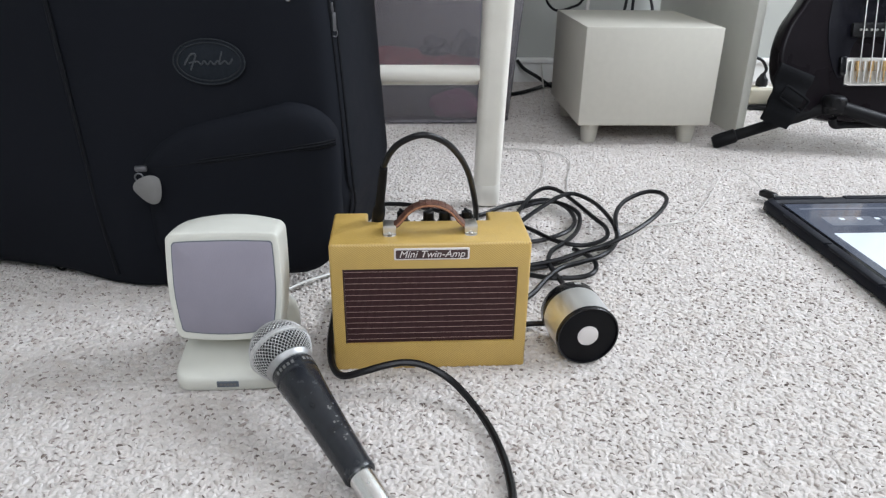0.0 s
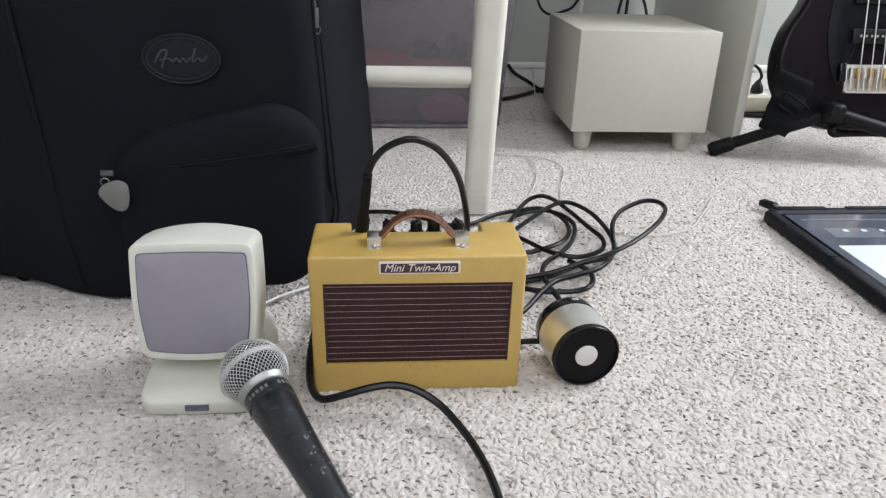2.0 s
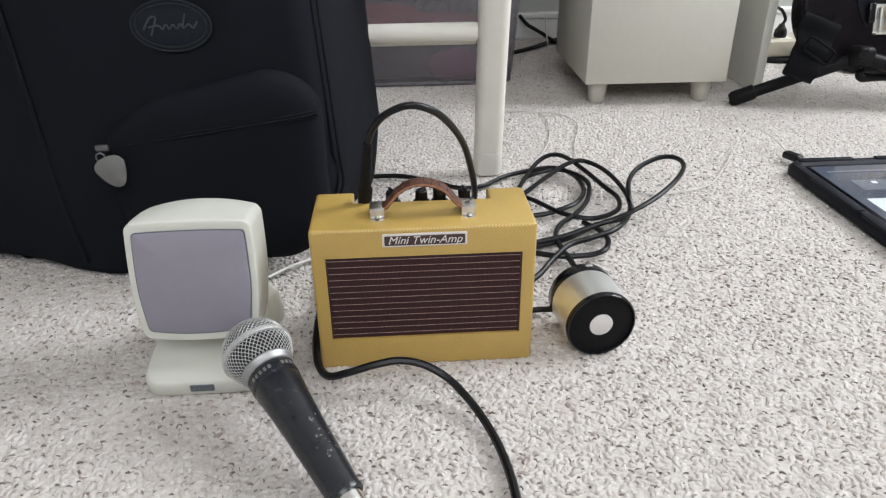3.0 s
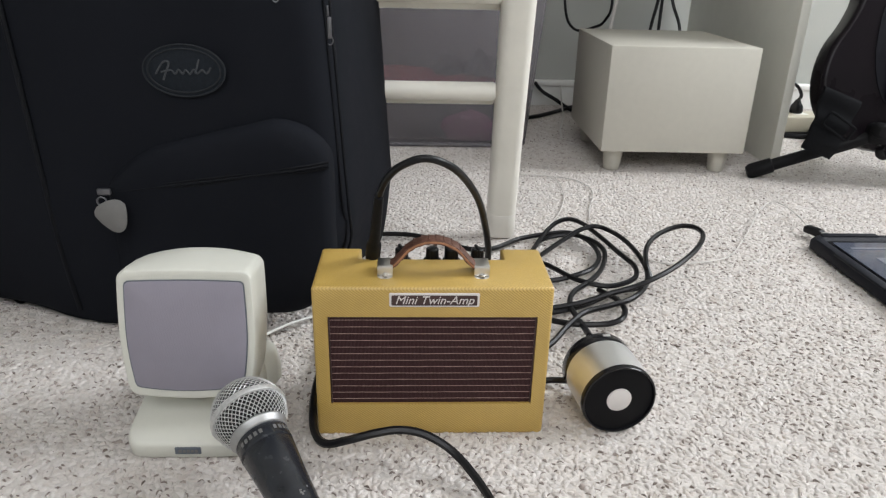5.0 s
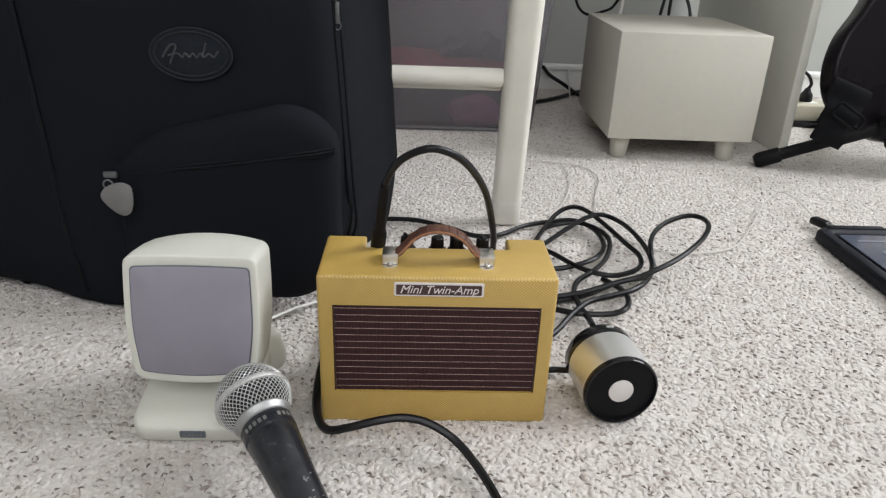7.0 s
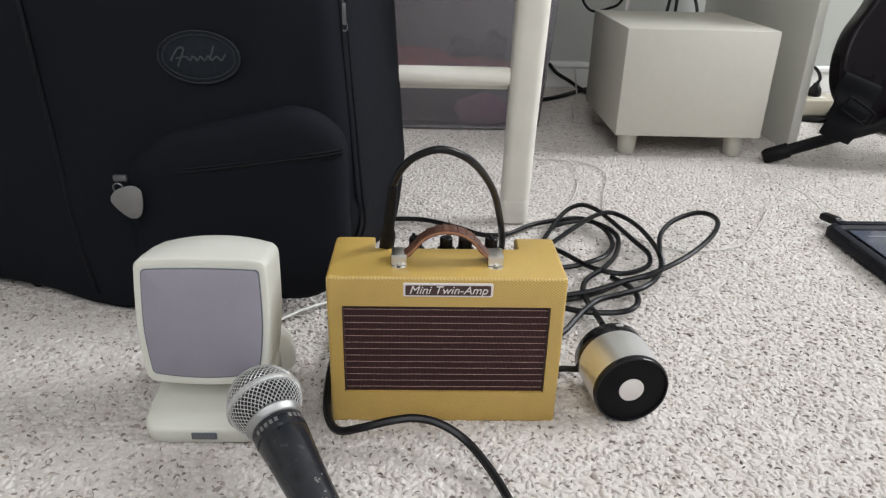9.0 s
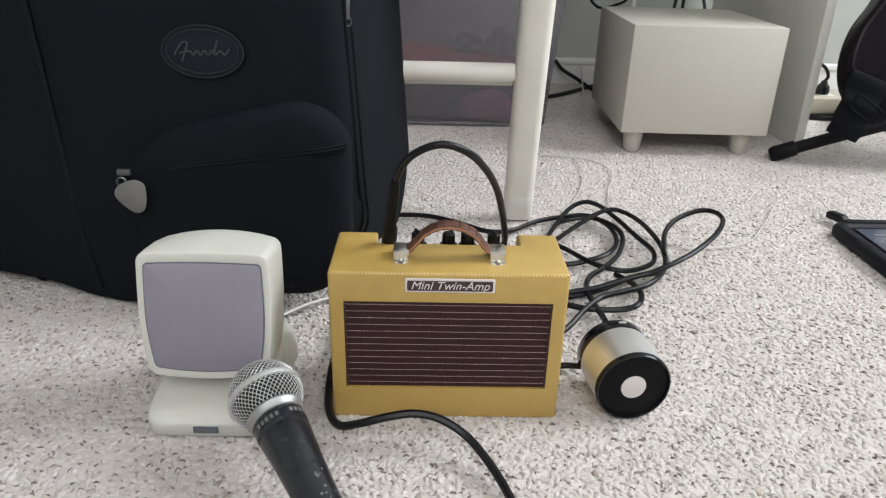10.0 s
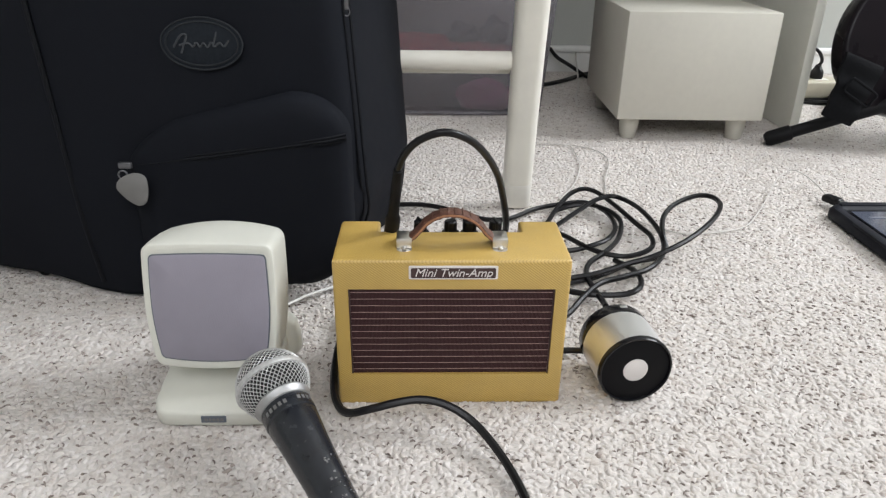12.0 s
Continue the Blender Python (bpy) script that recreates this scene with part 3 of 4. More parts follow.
# ---- satellite speaker ----
def satellite_speaker():
    sp = thing("computer_speaker", pose(-0.1742, 0, 0), "small ivory plastic computer speaker on a sloped foot", "speaker")
    # head: stacked cross-sections from front to back, crowned on top and narrower towards its foot
    def face(scale, wide=0.0920, high=0.0905, corner=0.0058, crown=0.0):
        out = []
        for x, z in rounded_rect(wide, high, corner, 5, 0.028):
            x *= 1.0 - 0.075 * max(0.0, -2 * z / high) ** 1.6
            if z < 0:
                z -= 0.0028 * (1 - min(1.0, (2 * x / wide) ** 2)) * min(1.0, -2 * z / high)
            z += crown * (1 - min(1, (2 * x / wide) ** 2)) * (1 if z > 0 else -0.5)
            out.append((x * scale, z * scale))
        return out

    head = bmesh.new()
    secs = [(0.0006, 0.90, 0.0), (0.0, 0.978, 0.0), (0.0005, 0.992, 0.0), (0.0018, 1.0, 0.0003), (0.014, 1.010, 0.003), (0.030, 1.008, 0.0050), (0.048, 0.985, 0.0060), (0.060, 0.93, 0.006), (0.068, 0.82, 0.005), (0.072, 0.5, 0.003)]
    rings = []
    for y, s, cr in secs:
        rings.append([head.verts.new((x, y, z)) for x, z in face(s, crown=cr)])
    for a, b in zip(rings, rings[1:]):
        for k in range(len(a)):
            head.faces.new((a[k], a[(k + 1) % len(a)], b[(k + 1) % len(a)], b[k]))
    head.faces.new(rings[-1])
    head.faces.new(rings[0])
    tilt = pose(0.0006, -0.0075, 0.0914, -10, 0, 0)
    hd = part("head", head, M_IVORY, sp, m=tilt, angle=50)
    g = bmesh.new()
    ring = []
    for y, s in ((0.0012, 1.0), (-0.0008, 0.992), (-0.0012, 0.97), (-0.0022, 0.5)):
        ring.append([g.verts.new((x, y, z - 0.0005)) for x, z in face(s, 0.0812, 0.0768, 0.003)])
    for a, b in zip(ring, ring[1:]):
        for k in range(len(a)):
            g.faces.new((a[k], a[(k + 1) % len(a)], b[(k + 1) % len(a)], b[k]))
    g.faces.new(ring[-1])
    part("grille", g, M_LILAC, hd, "lilac-grey cloth speaker grille")
    part("grille_rim", prism([(x, z - 0.0005) for x, z in face(1.012, 0.0812, 0.0768, 0.003)], 0.001), M_GREYBADGE, hd, m=pose(0, -0.0003, 0))
    # foot: low wedge with rounded rim, and the neck
    foot = bmesh.new()

    def slab(y):
        return 0.0135 + 0.022 * min(1.0, max(0.0, (y + 0.026) / 0.075))

    lr = []
    for level, size in ((0.0, 0.965), (0.12, 0.995), (0.75, 1.0), (0.93, 0.985), (1.0, 0.955), (1.0, 0.6), (1.0, 0.25)):
        row = []
        for x, y in rounded_rect(0.0945, 0.104, 0.013, 6, 0.02):
            taper = 1.0 - 0.16 * max(0.0, (y + 0.052) / 0.104)
            yy = y * size + 0.0240
            row.append(foot.verts.new((x * size * taper - 0.0012, yy, slab(yy) * level)))
        lr.append(row)
    for a, b in zip(lr, lr[1:]):
        for k in range(len(a)):
            foot.faces.new((a[k], a[(k + 1) % len(a)], b[(k + 1) % len(a)], b[k]))
    foot.faces.new(lr[0])
    foot.faces.new(lr[-1])
    part("neck", box(0.052, 0.034, 0.05, (0, 0.030, 0.045), 0.010, 3), M_IVORY, sp)
    ft = part("foot", foot, M_IVORY, sp, angle=60)
    part("neck_hump", join(lathe([(0, 0.034), (0.012, 0.032), (0.019, 0.024), (0.022, 0.010), (0.022, 0)], 28), bmesh.new()), M_IVORY, sp, m=pose(0.028, 0.062, 0.012))
    bd = part("badge", prism(rounded_rect(0.0185, 0.0056, 0.0006), -0.0012, 0.0003, 2, True), M_GREYBADGE, ft, "slate badge with a pale unreadable mark", m=pose(-0.002, -0.0288, 0.0075))
    bars = bmesh.new()
    for x, wd in ((-0.0055, 0.0022), (-0.0025, 0.0018), (0.0003, 0.002), (0.0032, 0.0018), (0.006, 0.002)):
        join(bars, box(wd, 0.0004, 0.0022, (x, -0.0013, 0)))
    part("badge_mark", bars, M_PICK, bd, smooth=False)
    return sp


satellite_speaker()

# ---- microphone ----
def microphone():
    head, tail = Vector((-0.1250, -0.0480, 0.0520)), Vector((-0.0573, -0.1535, 0.0135))
    axis = (tail - head).normalized()
    turn = axis.to_track_quat("Z", "Y").to_matrix().to_4x4()
    mic = thing("microphone", Matrix.Translation(head) @ turn, "charcoal handheld microphone with a silver ball grille", "microphone")
    r = 0.0255
    part("foam", lathe([(0, -r + 0.0012)] + [((r - 0.0012) * math.sin(radians(a)), -(r - 0.0012) * math.cos(radians(a))) for a in range(12, 132, 10)] + [(0, 0.017)], 28), M_FOAM, mic, "black foam behind the grille")
    # woven wire ball: two families of wires that go over and under each other
    wires = bmesh.new()
    rng = random.Random(8)
    for fam in (1, -1):
        for k in range(44):
            pts = []
            for i in range(30):
                pol = radians(12 + i * 4.05)
                az = 2 * math.pi * k / 44 + fam * 1.45 * i * 4.05 / 90
                wave = 0.00030 * math.sin(i * math.pi / 1.0 + (0 if fam > 0 else math.pi) + k * math.pi)
                rad = r - 0.0004 + wave
                pts.append((rad * math.sin(pol) * math.cos(az), rad * math.sin(pol) * math.sin(az), -rad * math.cos(pol)))
            join_tube(wires, pts, 0.00027, 4)
    grille = part("ball_grille", wires, M_MESH, mic, "silver woven wire ball grille")
    part("grille_band", lathe([(r - 0.0010, -0.0022), (r + 0.0006, -0.0020), (r + 0.0010, 0.0), (r + 0.0006, 0.0020), (r - 0.0010, 0.0022)], 48), M_MESH, grille, "silver band round the grille")
    part("collar", lathe([(0.0185, 0.0160), (0.0196, 0.0164), (0.0198, 0.0174), (0.0189, 0.0186), (0.0188, 0.0196), (0.0181, 0.0206), (0.0180, 0.0222), (0.0172, 0.0226)], 40), M_COLLAR, mic, "satin silver collar")
    body = lathe([(0.0165, 0.0215), (0.0176, 0.0230), (0.0176, 0.0320), (0.0169, 0.0328), (0.0169, 0.0336), (0.0173, 0.0344), (0.0153, 0.056), (0.0139, 0.080), (0.0128, 0.105), (0.0122, 0.120), (0.0120, 0.1265), (0.0123, 0.1300), (0.0116, 0.1315), (0.0098, 0.1315)], 44)
    part("handle", body, M_MICBODY, mic)
    marks = bmesh.new()
    for k in range(9):
        a = radians(-55 + k * 12 + (20 if k > 3 else 0))
        join(marks, box(0.0022, 0.0004, 0.0030), Matrix.Rotation(a, 4, "Z") @ Matrix.Translation((0, 0.01765, 0.0276)))
    part("model_mark", marks, M_PICK, mic, "pale unreadable printed mark", smooth=False)
    scuffs = bmesh.new()
    rng = random.Random(21)
    for k in range(34):
        a, zz = radians(-15) + rng.gauss(0, 0.35), 0.092 + rng.uniform(-0.018, 0.030)
        join(scuffs, box(rng.uniform(0.0004, 0.0016), 0.0003, rng.uniform(0.0004, 0.0017)), Matrix.Rotation(a, 4, "Z") @ Matrix.Translation((0, 0.0136 - 0.055 * (zz - 0.088), zz)))
    part("scuff", scuffs, M_PICK, mic, "pale chips in the enamel", smooth=False)
    part("connector", lathe([(0, 0.122), (0.0094, 0.1225), (0.0095, 0.140), (0.0094, 0.168), (0.0090, 0.1705), (0.0070, 0.172), (0.0052, 0.178), (0.0046, 0.196), (0, 0.1965)], 32), M_STEELTUBE, mic, "brushed steel cable connector")
    return mic


def join_tube(bm, pts, r, n):
    """A cheap wire of n sides, added straight into bm."""
    rings = []
    m = len(pts)
    for i, p in enumerate(pts):
        p = Vector(p)
        d = (Vector(pts[min(i + 1, m - 1)]) - Vector(pts[max(i - 1, 0)])).normalized()
        v = p.normalized()
        u = d.cross(v).normalized()
        rings.append([bm.verts.new(p + u * r * math.cos(2 * math.pi * k / n) + v * r * math.sin(2 * math.pi * k / n)) for k in range(n)])
    for a, b in zip(rings, rings[1:]):
        for k in range(n):
            bm.faces.new((a[k], a[(k + 1) % n], b[(k + 1) % n], b[k]))


microphone()

# ---- round portable speaker, lying on its side ----
def portable_speaker():
    r = 0.0288
    ps = thing("portable_speaker", pose(0.1440, -0.0010, 1.03 * r, 0, 0, 6) @ pose(0, 0, 0, -90, 0, 0) @ Matrix.Scale(1.03, 4), "small cylindrical brushed aluminium speaker lying on its side", "speaker")
    part("barrel", lathe([(0.0268, 0.003), (0.0286, 0.0035), (0.0286, 0.0385), (0.0268, 0.039)], 56), M_ALU, ps)
    part("front_ring", lathe([(0.0262, 0.0012), (0.0270, -0.0008), (0.0280, -0.0010), (0.0288, 0.0004), (0.0288, 0.0034), (0.0284, 0.0040)], 56), M_GLOSS, ps, "glossy black rim")
    part("base_plate", lathe([(0, 0.0006), (0.0225, 0.0006), (0.0240, 0.0010), (0.0264, 0.0011), (0.0266, 0.0022)], 56), M_MATT, ps, "matt black rubber end")
    part("label_disc", lathe([(0, -0.0004), (0.0090, -0.0004), (0.0096, 0.0000), (0.0096, 0.0008)], 40), M_WHITEPLATE, ps, "plain silver-white round label")
    cap = lathe([(0.0284, 0.0384), (0.0287, 0.0396), (0.0285, 0.0500), (0.0272, 0.0525), (0.0220, 0.0535), (0, 0.0535)], 56)
    cp = part("cap", cap, M_GLOSS, ps, "glossy black end cap")
    part("button", box(0.006, 0.0012, 0.003, (0.004, -0.0284, 0.0462), 0.0004), M_ALU, cp)
    return ps


portable_speaker()

# ---- cables ----
BEHIND = [(-0.059, 0.397, 0.005), (-0.055, 0.401, 0.006), (-0.015, 0.399, 0.006), (0.028, 0.374, 0.006), (0.056, 0.353, 0.006), (0.087, 0.356, 0.006), (0.122, 0.387, 0.006), (0.161, 0.4, 0.008), (0.19, 0.4, 0.01), (0.209, 0.371, 0.01), (0.209, 0.319, 0.012), (0.192, 0.283, 0.012), (0.166, 0.266, 0.01), (0.141, 0.263, 0.006), (0.113, 0.269, 0.005)]
INNER = [(0.12, 0.315, 0.005), (0.146, 0.375, 0.008), (0.169, 0.41, 0.016), (0.189, 0.418, 0.022), (0.207, 0.41, 0.02), (0.223, 0.372, 0.016), (0.235, 0.322, 0.014), (0.242, 0.287, 0.014), (0.235, 0.257, 0.014), (0.217, 0.243, 0.012), (0.194, 0.237, 0.012), (0.167, 0.254, 0.012), (0.144, 0.301, 0.008), (0.122, 0.332, 0.005)]
OUTER = [(0.114, 0.299, 0.005), (0.14, 0.322, 0.012), (0.172, 0.351, 0.02), (0.199, 0.372, 0.026), (0.222, 0.381, 0.026), (0.242, 0.353, 0.024), (0.25, 0.301, 0.022), (0.247, 0.256, 0.02), (0.234, 0.222, 0.018), (0.213, 0.198, 0.016), (0.187, 0.186, 0.014), (0.159, 0.175, 0.012), (0.137, 0.151, 0.01), (0.12, 0.129, 0.006), (0.104, 0.112, 0.005)]
RIGHT = [(0.111, 0.192, 0.006), (0.128, 0.192, 0.008), (0.161, 0.197, 0.012), (0.191, 0.202, 0.02), (0.219, 0.204, 0.028), (0.262, 0.228, 0.036), (0.302, 0.267, 0.042), (0.326, 0.307, 0.044), (0.326, 0.334, 0.044), (0.309, 0.342, 0.042), (0.28, 0.329, 0.036), (0.26, 0.304, 0.03), (0.248, 0.266, 0.026), (0.248, 0.25, 0.016), (0.235, 0.238, 0.01), (0.205, 0.229, 0.008), (0.162, 0.201, 0.006), (0.128, 0.188, 0.005), (0.109, 0.183, 0.005)]
LOWER = [(0.147, 0.38, 0.006), (0.166, 0.386, 0.01), (0.19, 0.383, 0.014), (0.211, 0.363, 0.014), (0.219, 0.333, 0.012), (0.205, 0.288, 0.01), (0.181, 0.248, 0.012), (0.159, 0.226, 0.01), (0.15, 0.202, 0.008), (0.151, 0.172, 0.008), (0.153, 0.144, 0.01), (0.151, 0.121, 0.016)]
LOWLOOP = [(0.109, 0.179, 0.005), (0.124, 0.17, 0.006), (0.147, 0.158, 0.008), (0.177, 0.155, 0.01), (0.194, 0.163, 0.012), (0.202, 0.183, 0.012), (0.201, 0.209, 0.01), (0.196, 0.23, 0.006), (0.19, 0.242, 0.005)]
FRONT = [(-0.092, 0.135, 0.006), (-0.094, 0.057, 0.01), (-0.091, 0.007, 0.016), (-0.086, -0.019, 0.014), (-0.077, -0.031, 0.014), (-0.061, -0.035, 0.02), (-0.041, -0.035, 0.026), (-0.022, -0.034, 0.028), (-0.003, -0.036, 0.024), (0.016, -0.046, 0.016), (0.033, -0.07, 0.008), (0.044, -0.101, 0.005), (0.049, -0.133, 0.005), (0.05, -0.16, 0.005), (0.048, -0.181, 0.005), (0.041, -0.22, 0.005)]
THINA = [(0.155, 0.69, 0.002), (0.205, 0.681, 0.002), (0.240, 0.669, 0.002), (0.264, 0.640, 0.002), (0.267, 0.590, 0.002), (0.242, 0.507, 0.002), (0.23, 0.43, 0.002), (0.241, 0.373, 0.002), (0.27, 0.335, 0.002), (0.306, 0.319, 0.002), (0.371, 0.337, 0.002), (0.411, 0.383, 0.002), (0.450, 0.440, 0.004), (0.486, 0.492, 0.012), (0.513, 0.510, 0.018), (0.525, 0.488, 0.016), (0.527, 0.454, 0.012), (0.522, 0.424, 0.0105)]
THINB = [(0.224, 0.678, 0.002), (0.222, 0.60, 0.002), (0.213, 0.55, 0.002), (0.192, 0.487, 0.002), (0.163, 0.432, 0.002)]
WHITE = [(-0.18, 0.112, 0.004), (-0.153, 0.137, 0.008), (-0.133, 0.159, 0.008), (-0.111, 0.179, 0.006), (-0.085, 0.206, 0.003)]
BTCAB = [(0.125, 0.053, 0.012), (0.117, 0.059, 0.008), (0.106, 0.064, 0.005), (0.093, 0.063, 0.005), (0.074, 0.066, 0.005)]


def cable(paths, r, mat, name, label, n=8, category="cable", group=""):
    ob = thing(name, pose(0, 0, 0), label, category, group)
    for pts in paths:
        part("strand", tube(smooth_path(pts, 6), r, n), mat, ob)
    return ob


cable((BEHIND, INNER, OUTER, RIGHT, LOWER, LOWLOOP), 0.0030, M_BLACK, "looped_cable", "tangle of loose black instrument cable loops on the carpet")
cable((FRONT,), 0.0032, M_BLACK, "microphone_cable", "black cable snaking over the carpet before the amplifier")
cable((BTCAB,), 0.0028, M_BLACK, "charging_cable", "short black cable running to the portable speaker")
cable((THINA, THINB), 0.0009, M_CLEARCABLE, "thin_cable", "thin pale grey cable lying over the carpet", 6)
cable((WHITE,), 0.0014, M_WHITECABLE, "speaker_wire", "thin white wire behind the computer speaker", 6)
FLOORBLK = [(0.285, 1.285, 0.055), (0.300, 1.265, 0.038), (0.330, 1.245, 0.022), (0.360, 1.208, 0.006), (0.385, 1.160, 0.005)]
FLOORTWO = [(0.225, 1.105, 0.005), (0.267, 1.133, 0.005), (0.310, 1.172, 0.006), (0.350, 1.218, 0.006), (0.385, 1.255, 0.006)]
cable((FLOORBLK, FLOORTWO), 0.0045, M_BLACK, "power_cable", "black power cable on the floor by the wall")


def patch_lead():
    """The lead plugged into the amplifier: straight plug, strain relief and an arch of cable."""
    ld = thing("patch_lead", pose(0, 0, 0), "black jack lead arching up out of the amplifier", "cable")
    arch = [(-0.0388, 0.0220, 0.1860), (-0.0337, 0.0130, 0.1994), (-0.0240, 0.0030, 0.2119), (-0.0074, -0.0030, 0.2193), (0.0099, 0.0060, 0.2115), (0.0231, 0.0220, 0.1954), (0.0337, 0.0400, 0.1744), (0.0408, 0.0580, 0.1495), (0.0460, 0.0740, 0.1235), (0.047, 0.083, 0.105), (0.048, 0.088, 0.06), (0.045, 0.100, 0.02), (0.03, 0.13, 0.005), (0.04, 0.20, 0.005), (0.09, 0.26, 0.005)]
    part("lead", tube(smooth_path(arch, 6), 0.0027, 10), M_BLACK, ld)
    foot = Vector((-0.0470, 0.0590, 0.1145))
    plug = lathe([(0, -0.020), (0.0030, -0.019), (0.0031, 0.0), (0.0054, 0.0), (0.0057, 0.002), (0.0057, 0.026), (0.0048, 0.029), (0.0042, 0.031), (0.0038, 0.064), (0.0033, 0.079), (0, 0.0800)], 24)
    part("plug", plug, M_STAND, ld, "black moulded jack plug", m=Matrix.Translation(foot) @ (Vector(arch[0]) - foot).to_track_quat("Z", "Y").to_matrix().to_4x4())
    return ld


patch_lead()

# ---- gig bag ----
BAG_LOW = [(-0.95, 0.42), (-0.75, 0.30), (-0.46, 0.220), (-0.34, 0.180), (-0.30, 0.168), (-0.22, 0.185), (-0.157, 0.216), (-0.125, 0.244), (-0.094, 0.305), (-0.058, 0.385), (-0.075, 0.44)]
BAG_MID = [(-0.97, 0.42), (-0.76, 0.285), (-0.47, 0.200), (-0.345, 0.168), (-0.29, 0.162), (-0.20, 0.162), (-0.125, 0.167), (-0.083, 0.185), (-0.060, 0.270), (-0.040, 0.375), (-0.060, 0.44)]
BAG_TOP = [(-0.98, 0.44), (-0.78, 0.305), (-0.48, 0.215), (-0.360, 0.178), (-0.30, 0.168), (-0.21, 0.166), (-0.140, 0.170), (-0.098, 0.188), (-0.078, 0.270), (-0.060, 0.375), (-0.080, 0.44)]


def bag_section(z):
    """The bag's outline in plan at height z."""
    if z < 0.10:
        t = math.sqrt(max(0.0, z) / 0.10)
        a, b = BAG_LOW, BAG_MID
    else:
        t = min(1.3, (z - 0.10) / 0.30)
        a, b = BAG_MID, BAG_TOP
    return smooth_path([(p[0] + (q[0] - p[0]) * t, p[1] + (q[1] - p[1]) * t, 0) for p, q in zip(a, b)], 6)


def bag_front(x, z):
    """The y of the bag's front face at x, z."""
    row = bag_section(z)
    for p, q in zip(row, row[1:]):
        if p.x <= x <= q.x:
            return p.y + (q.y - p.y) * (x - p.x) / (q.x - p.x)
    return row[-1].y


def gig_bag():
    bag = thing("gig_bag", pose(0, 0, 0), "large black nylon instrument bag standing on the carpet", "gig bag")
    bm = bmesh.new()
    rows = []
    zs = [0.0, 0.004, 0.010, 0.018, 0.03, 0.045, 0.06] + [0.08 + 0.02 * k for k in range(44)]
    for i, z in enumerate(zs):
        row = bag_section(z)
        shrink = 0.010 if i == 0 else 0.0
        out = []
        for p in row:
            lift = 0.008 * min(1, max(0, (-0.345 - p.x) / 0.05)) * max(0, 1 - z / 0.08)
            wr = 0.0035 * noise.noise(Vector((p.x * 14, p.y * 14, z * 9))) + 0.0016 * noise.noise(Vector((p.x * 40, 3, z * 30)))
            out.append(bm.verts.new((p.x, p.y + wr + shrink, z + lift)))
        # back of the bag
        out += [bm.verts.new((row[-1].x - 0.05, 0.455, z)), bm.verts.new((-0.5, 0.50, z)), bm.verts.new((row[0].x + 0.03, 0.47, z))]
        rows.append(out)
    n = len(rows[0])
    for a, b in zip(rows, rows[1:]):
        for k in range(n):
            bm.faces.new((a[k], a[(k + 1) % n], b[(k + 1) % n], b[k]))
    bm.faces.new(rows[0])
    bm.faces.new(rows[-1])
    part("body", bm, M_BAG, bag, angle=70)
    # bulging front pocket
    ctr = Vector((-0.187, 0, 0.118))
    pk = bmesh.new()
    rings = []
    for y, grow in ((0.020, 0.0), (0.003, -0.001), (-0.003, -0.003), (-0.008, -0.010), (-0.011, -0.022), (-0.0125, -0.045), (-0.013, -0.080)):
        row = []
        for x, z in rounded_rect(0.200 + 2 * grow, 0.204 + 2 * grow, max(0.012, 0.050 + grow), 8):
            if z > 0:
                z -= (0.013 + 0.046 * min(1.0, max(0.0, 0.25 - x / 0.10) / 1.25) ** 1.4) * z / 0.102
            xx, zz = ctr.x + x, ctr.z + z
            wob = 0.0018 * noise.noise(Vector((xx * 25, y * 30, zz * 25)))
            row.append(pk.verts.new((xx, 0.162 + y + wob + 0.10 * max(0, xx + 0.16) * max(0, 0.09 - zz) / 0.02 * 0.18, zz)))
        rings.append(row)
    for a, b in zip(rings, rings[1:]):
        for k in range(len(a)):
            pk.faces.new((a[k], a[(k + 1) % len(a)], b[(k + 1) % len(a)], b[k]))
    pk.faces.new(rings[-1])
    pocket = part("pocket", pk, M_BAG, bag, "bulging zipped front pocket", angle=70)
    zp = [(-0.2815 + 0.192 * k / 12, 0.1520 - 0.0030 * math.sin(math.pi * k / 12) + (0.004 if k in (0, 12) else 0), 0.1420 + 0.0260 * k / 12) for k in range(13)]
    part("zip", zip_tape(zp, 0.0030), M_BAGTRIM, pocket, "black zip across the pocket")
    # hanging plectrum-shaped zip pull
    pull = part("zip_slider", join(box(0.012, 0.004, 0.006, (0.002, 0, 0.004), 0.0015), tube(smooth_path([(0.004 * math.cos(a), -0.003, 0.004 * math.sin(a) - 0.004) for a in [k * math.pi / 4 for k in range(8)]], 3, True), 0.0008, 6, True)), M_DARKMETAL, pocket, "dark metal zip slider and ring", m=pose(-0.2835, 0.1440, 0.1415))
    outline = []
    for k in range(36):
        a = 2 * math.pi * k / 36
        c, s = math.cos(a), math.sin(a)
        outline.append((0.0138 * (abs(c) ** 0.85) * (1 if c > 0 else -1) * (1 + 0.30 * s if s < 0 else 1.0), 0.0205 * s if s < 0 else 0.0090 * s))
    part("plectrum_pull", prism(outline, 0.0016, 0.0005, 2), M_PICK, pull, "dull pewter plectrum-shaped zip pull", m=pose(0.0075, -0.0070, -0.0112, -6, -20, 6))
    # piping seam and the long zip
    seam = []
    for k in range(22):
        z = 0.016 + k * 0.04
        x = -0.334 - 0.062 * z
        seam.append((x, bag_front(x, z) - 0.001, z))
    part("piping", tube(smooth_path(seam, 4), 0.0026, 8), M_BAGTRIM, bag, "black piped seam")
    zips = []
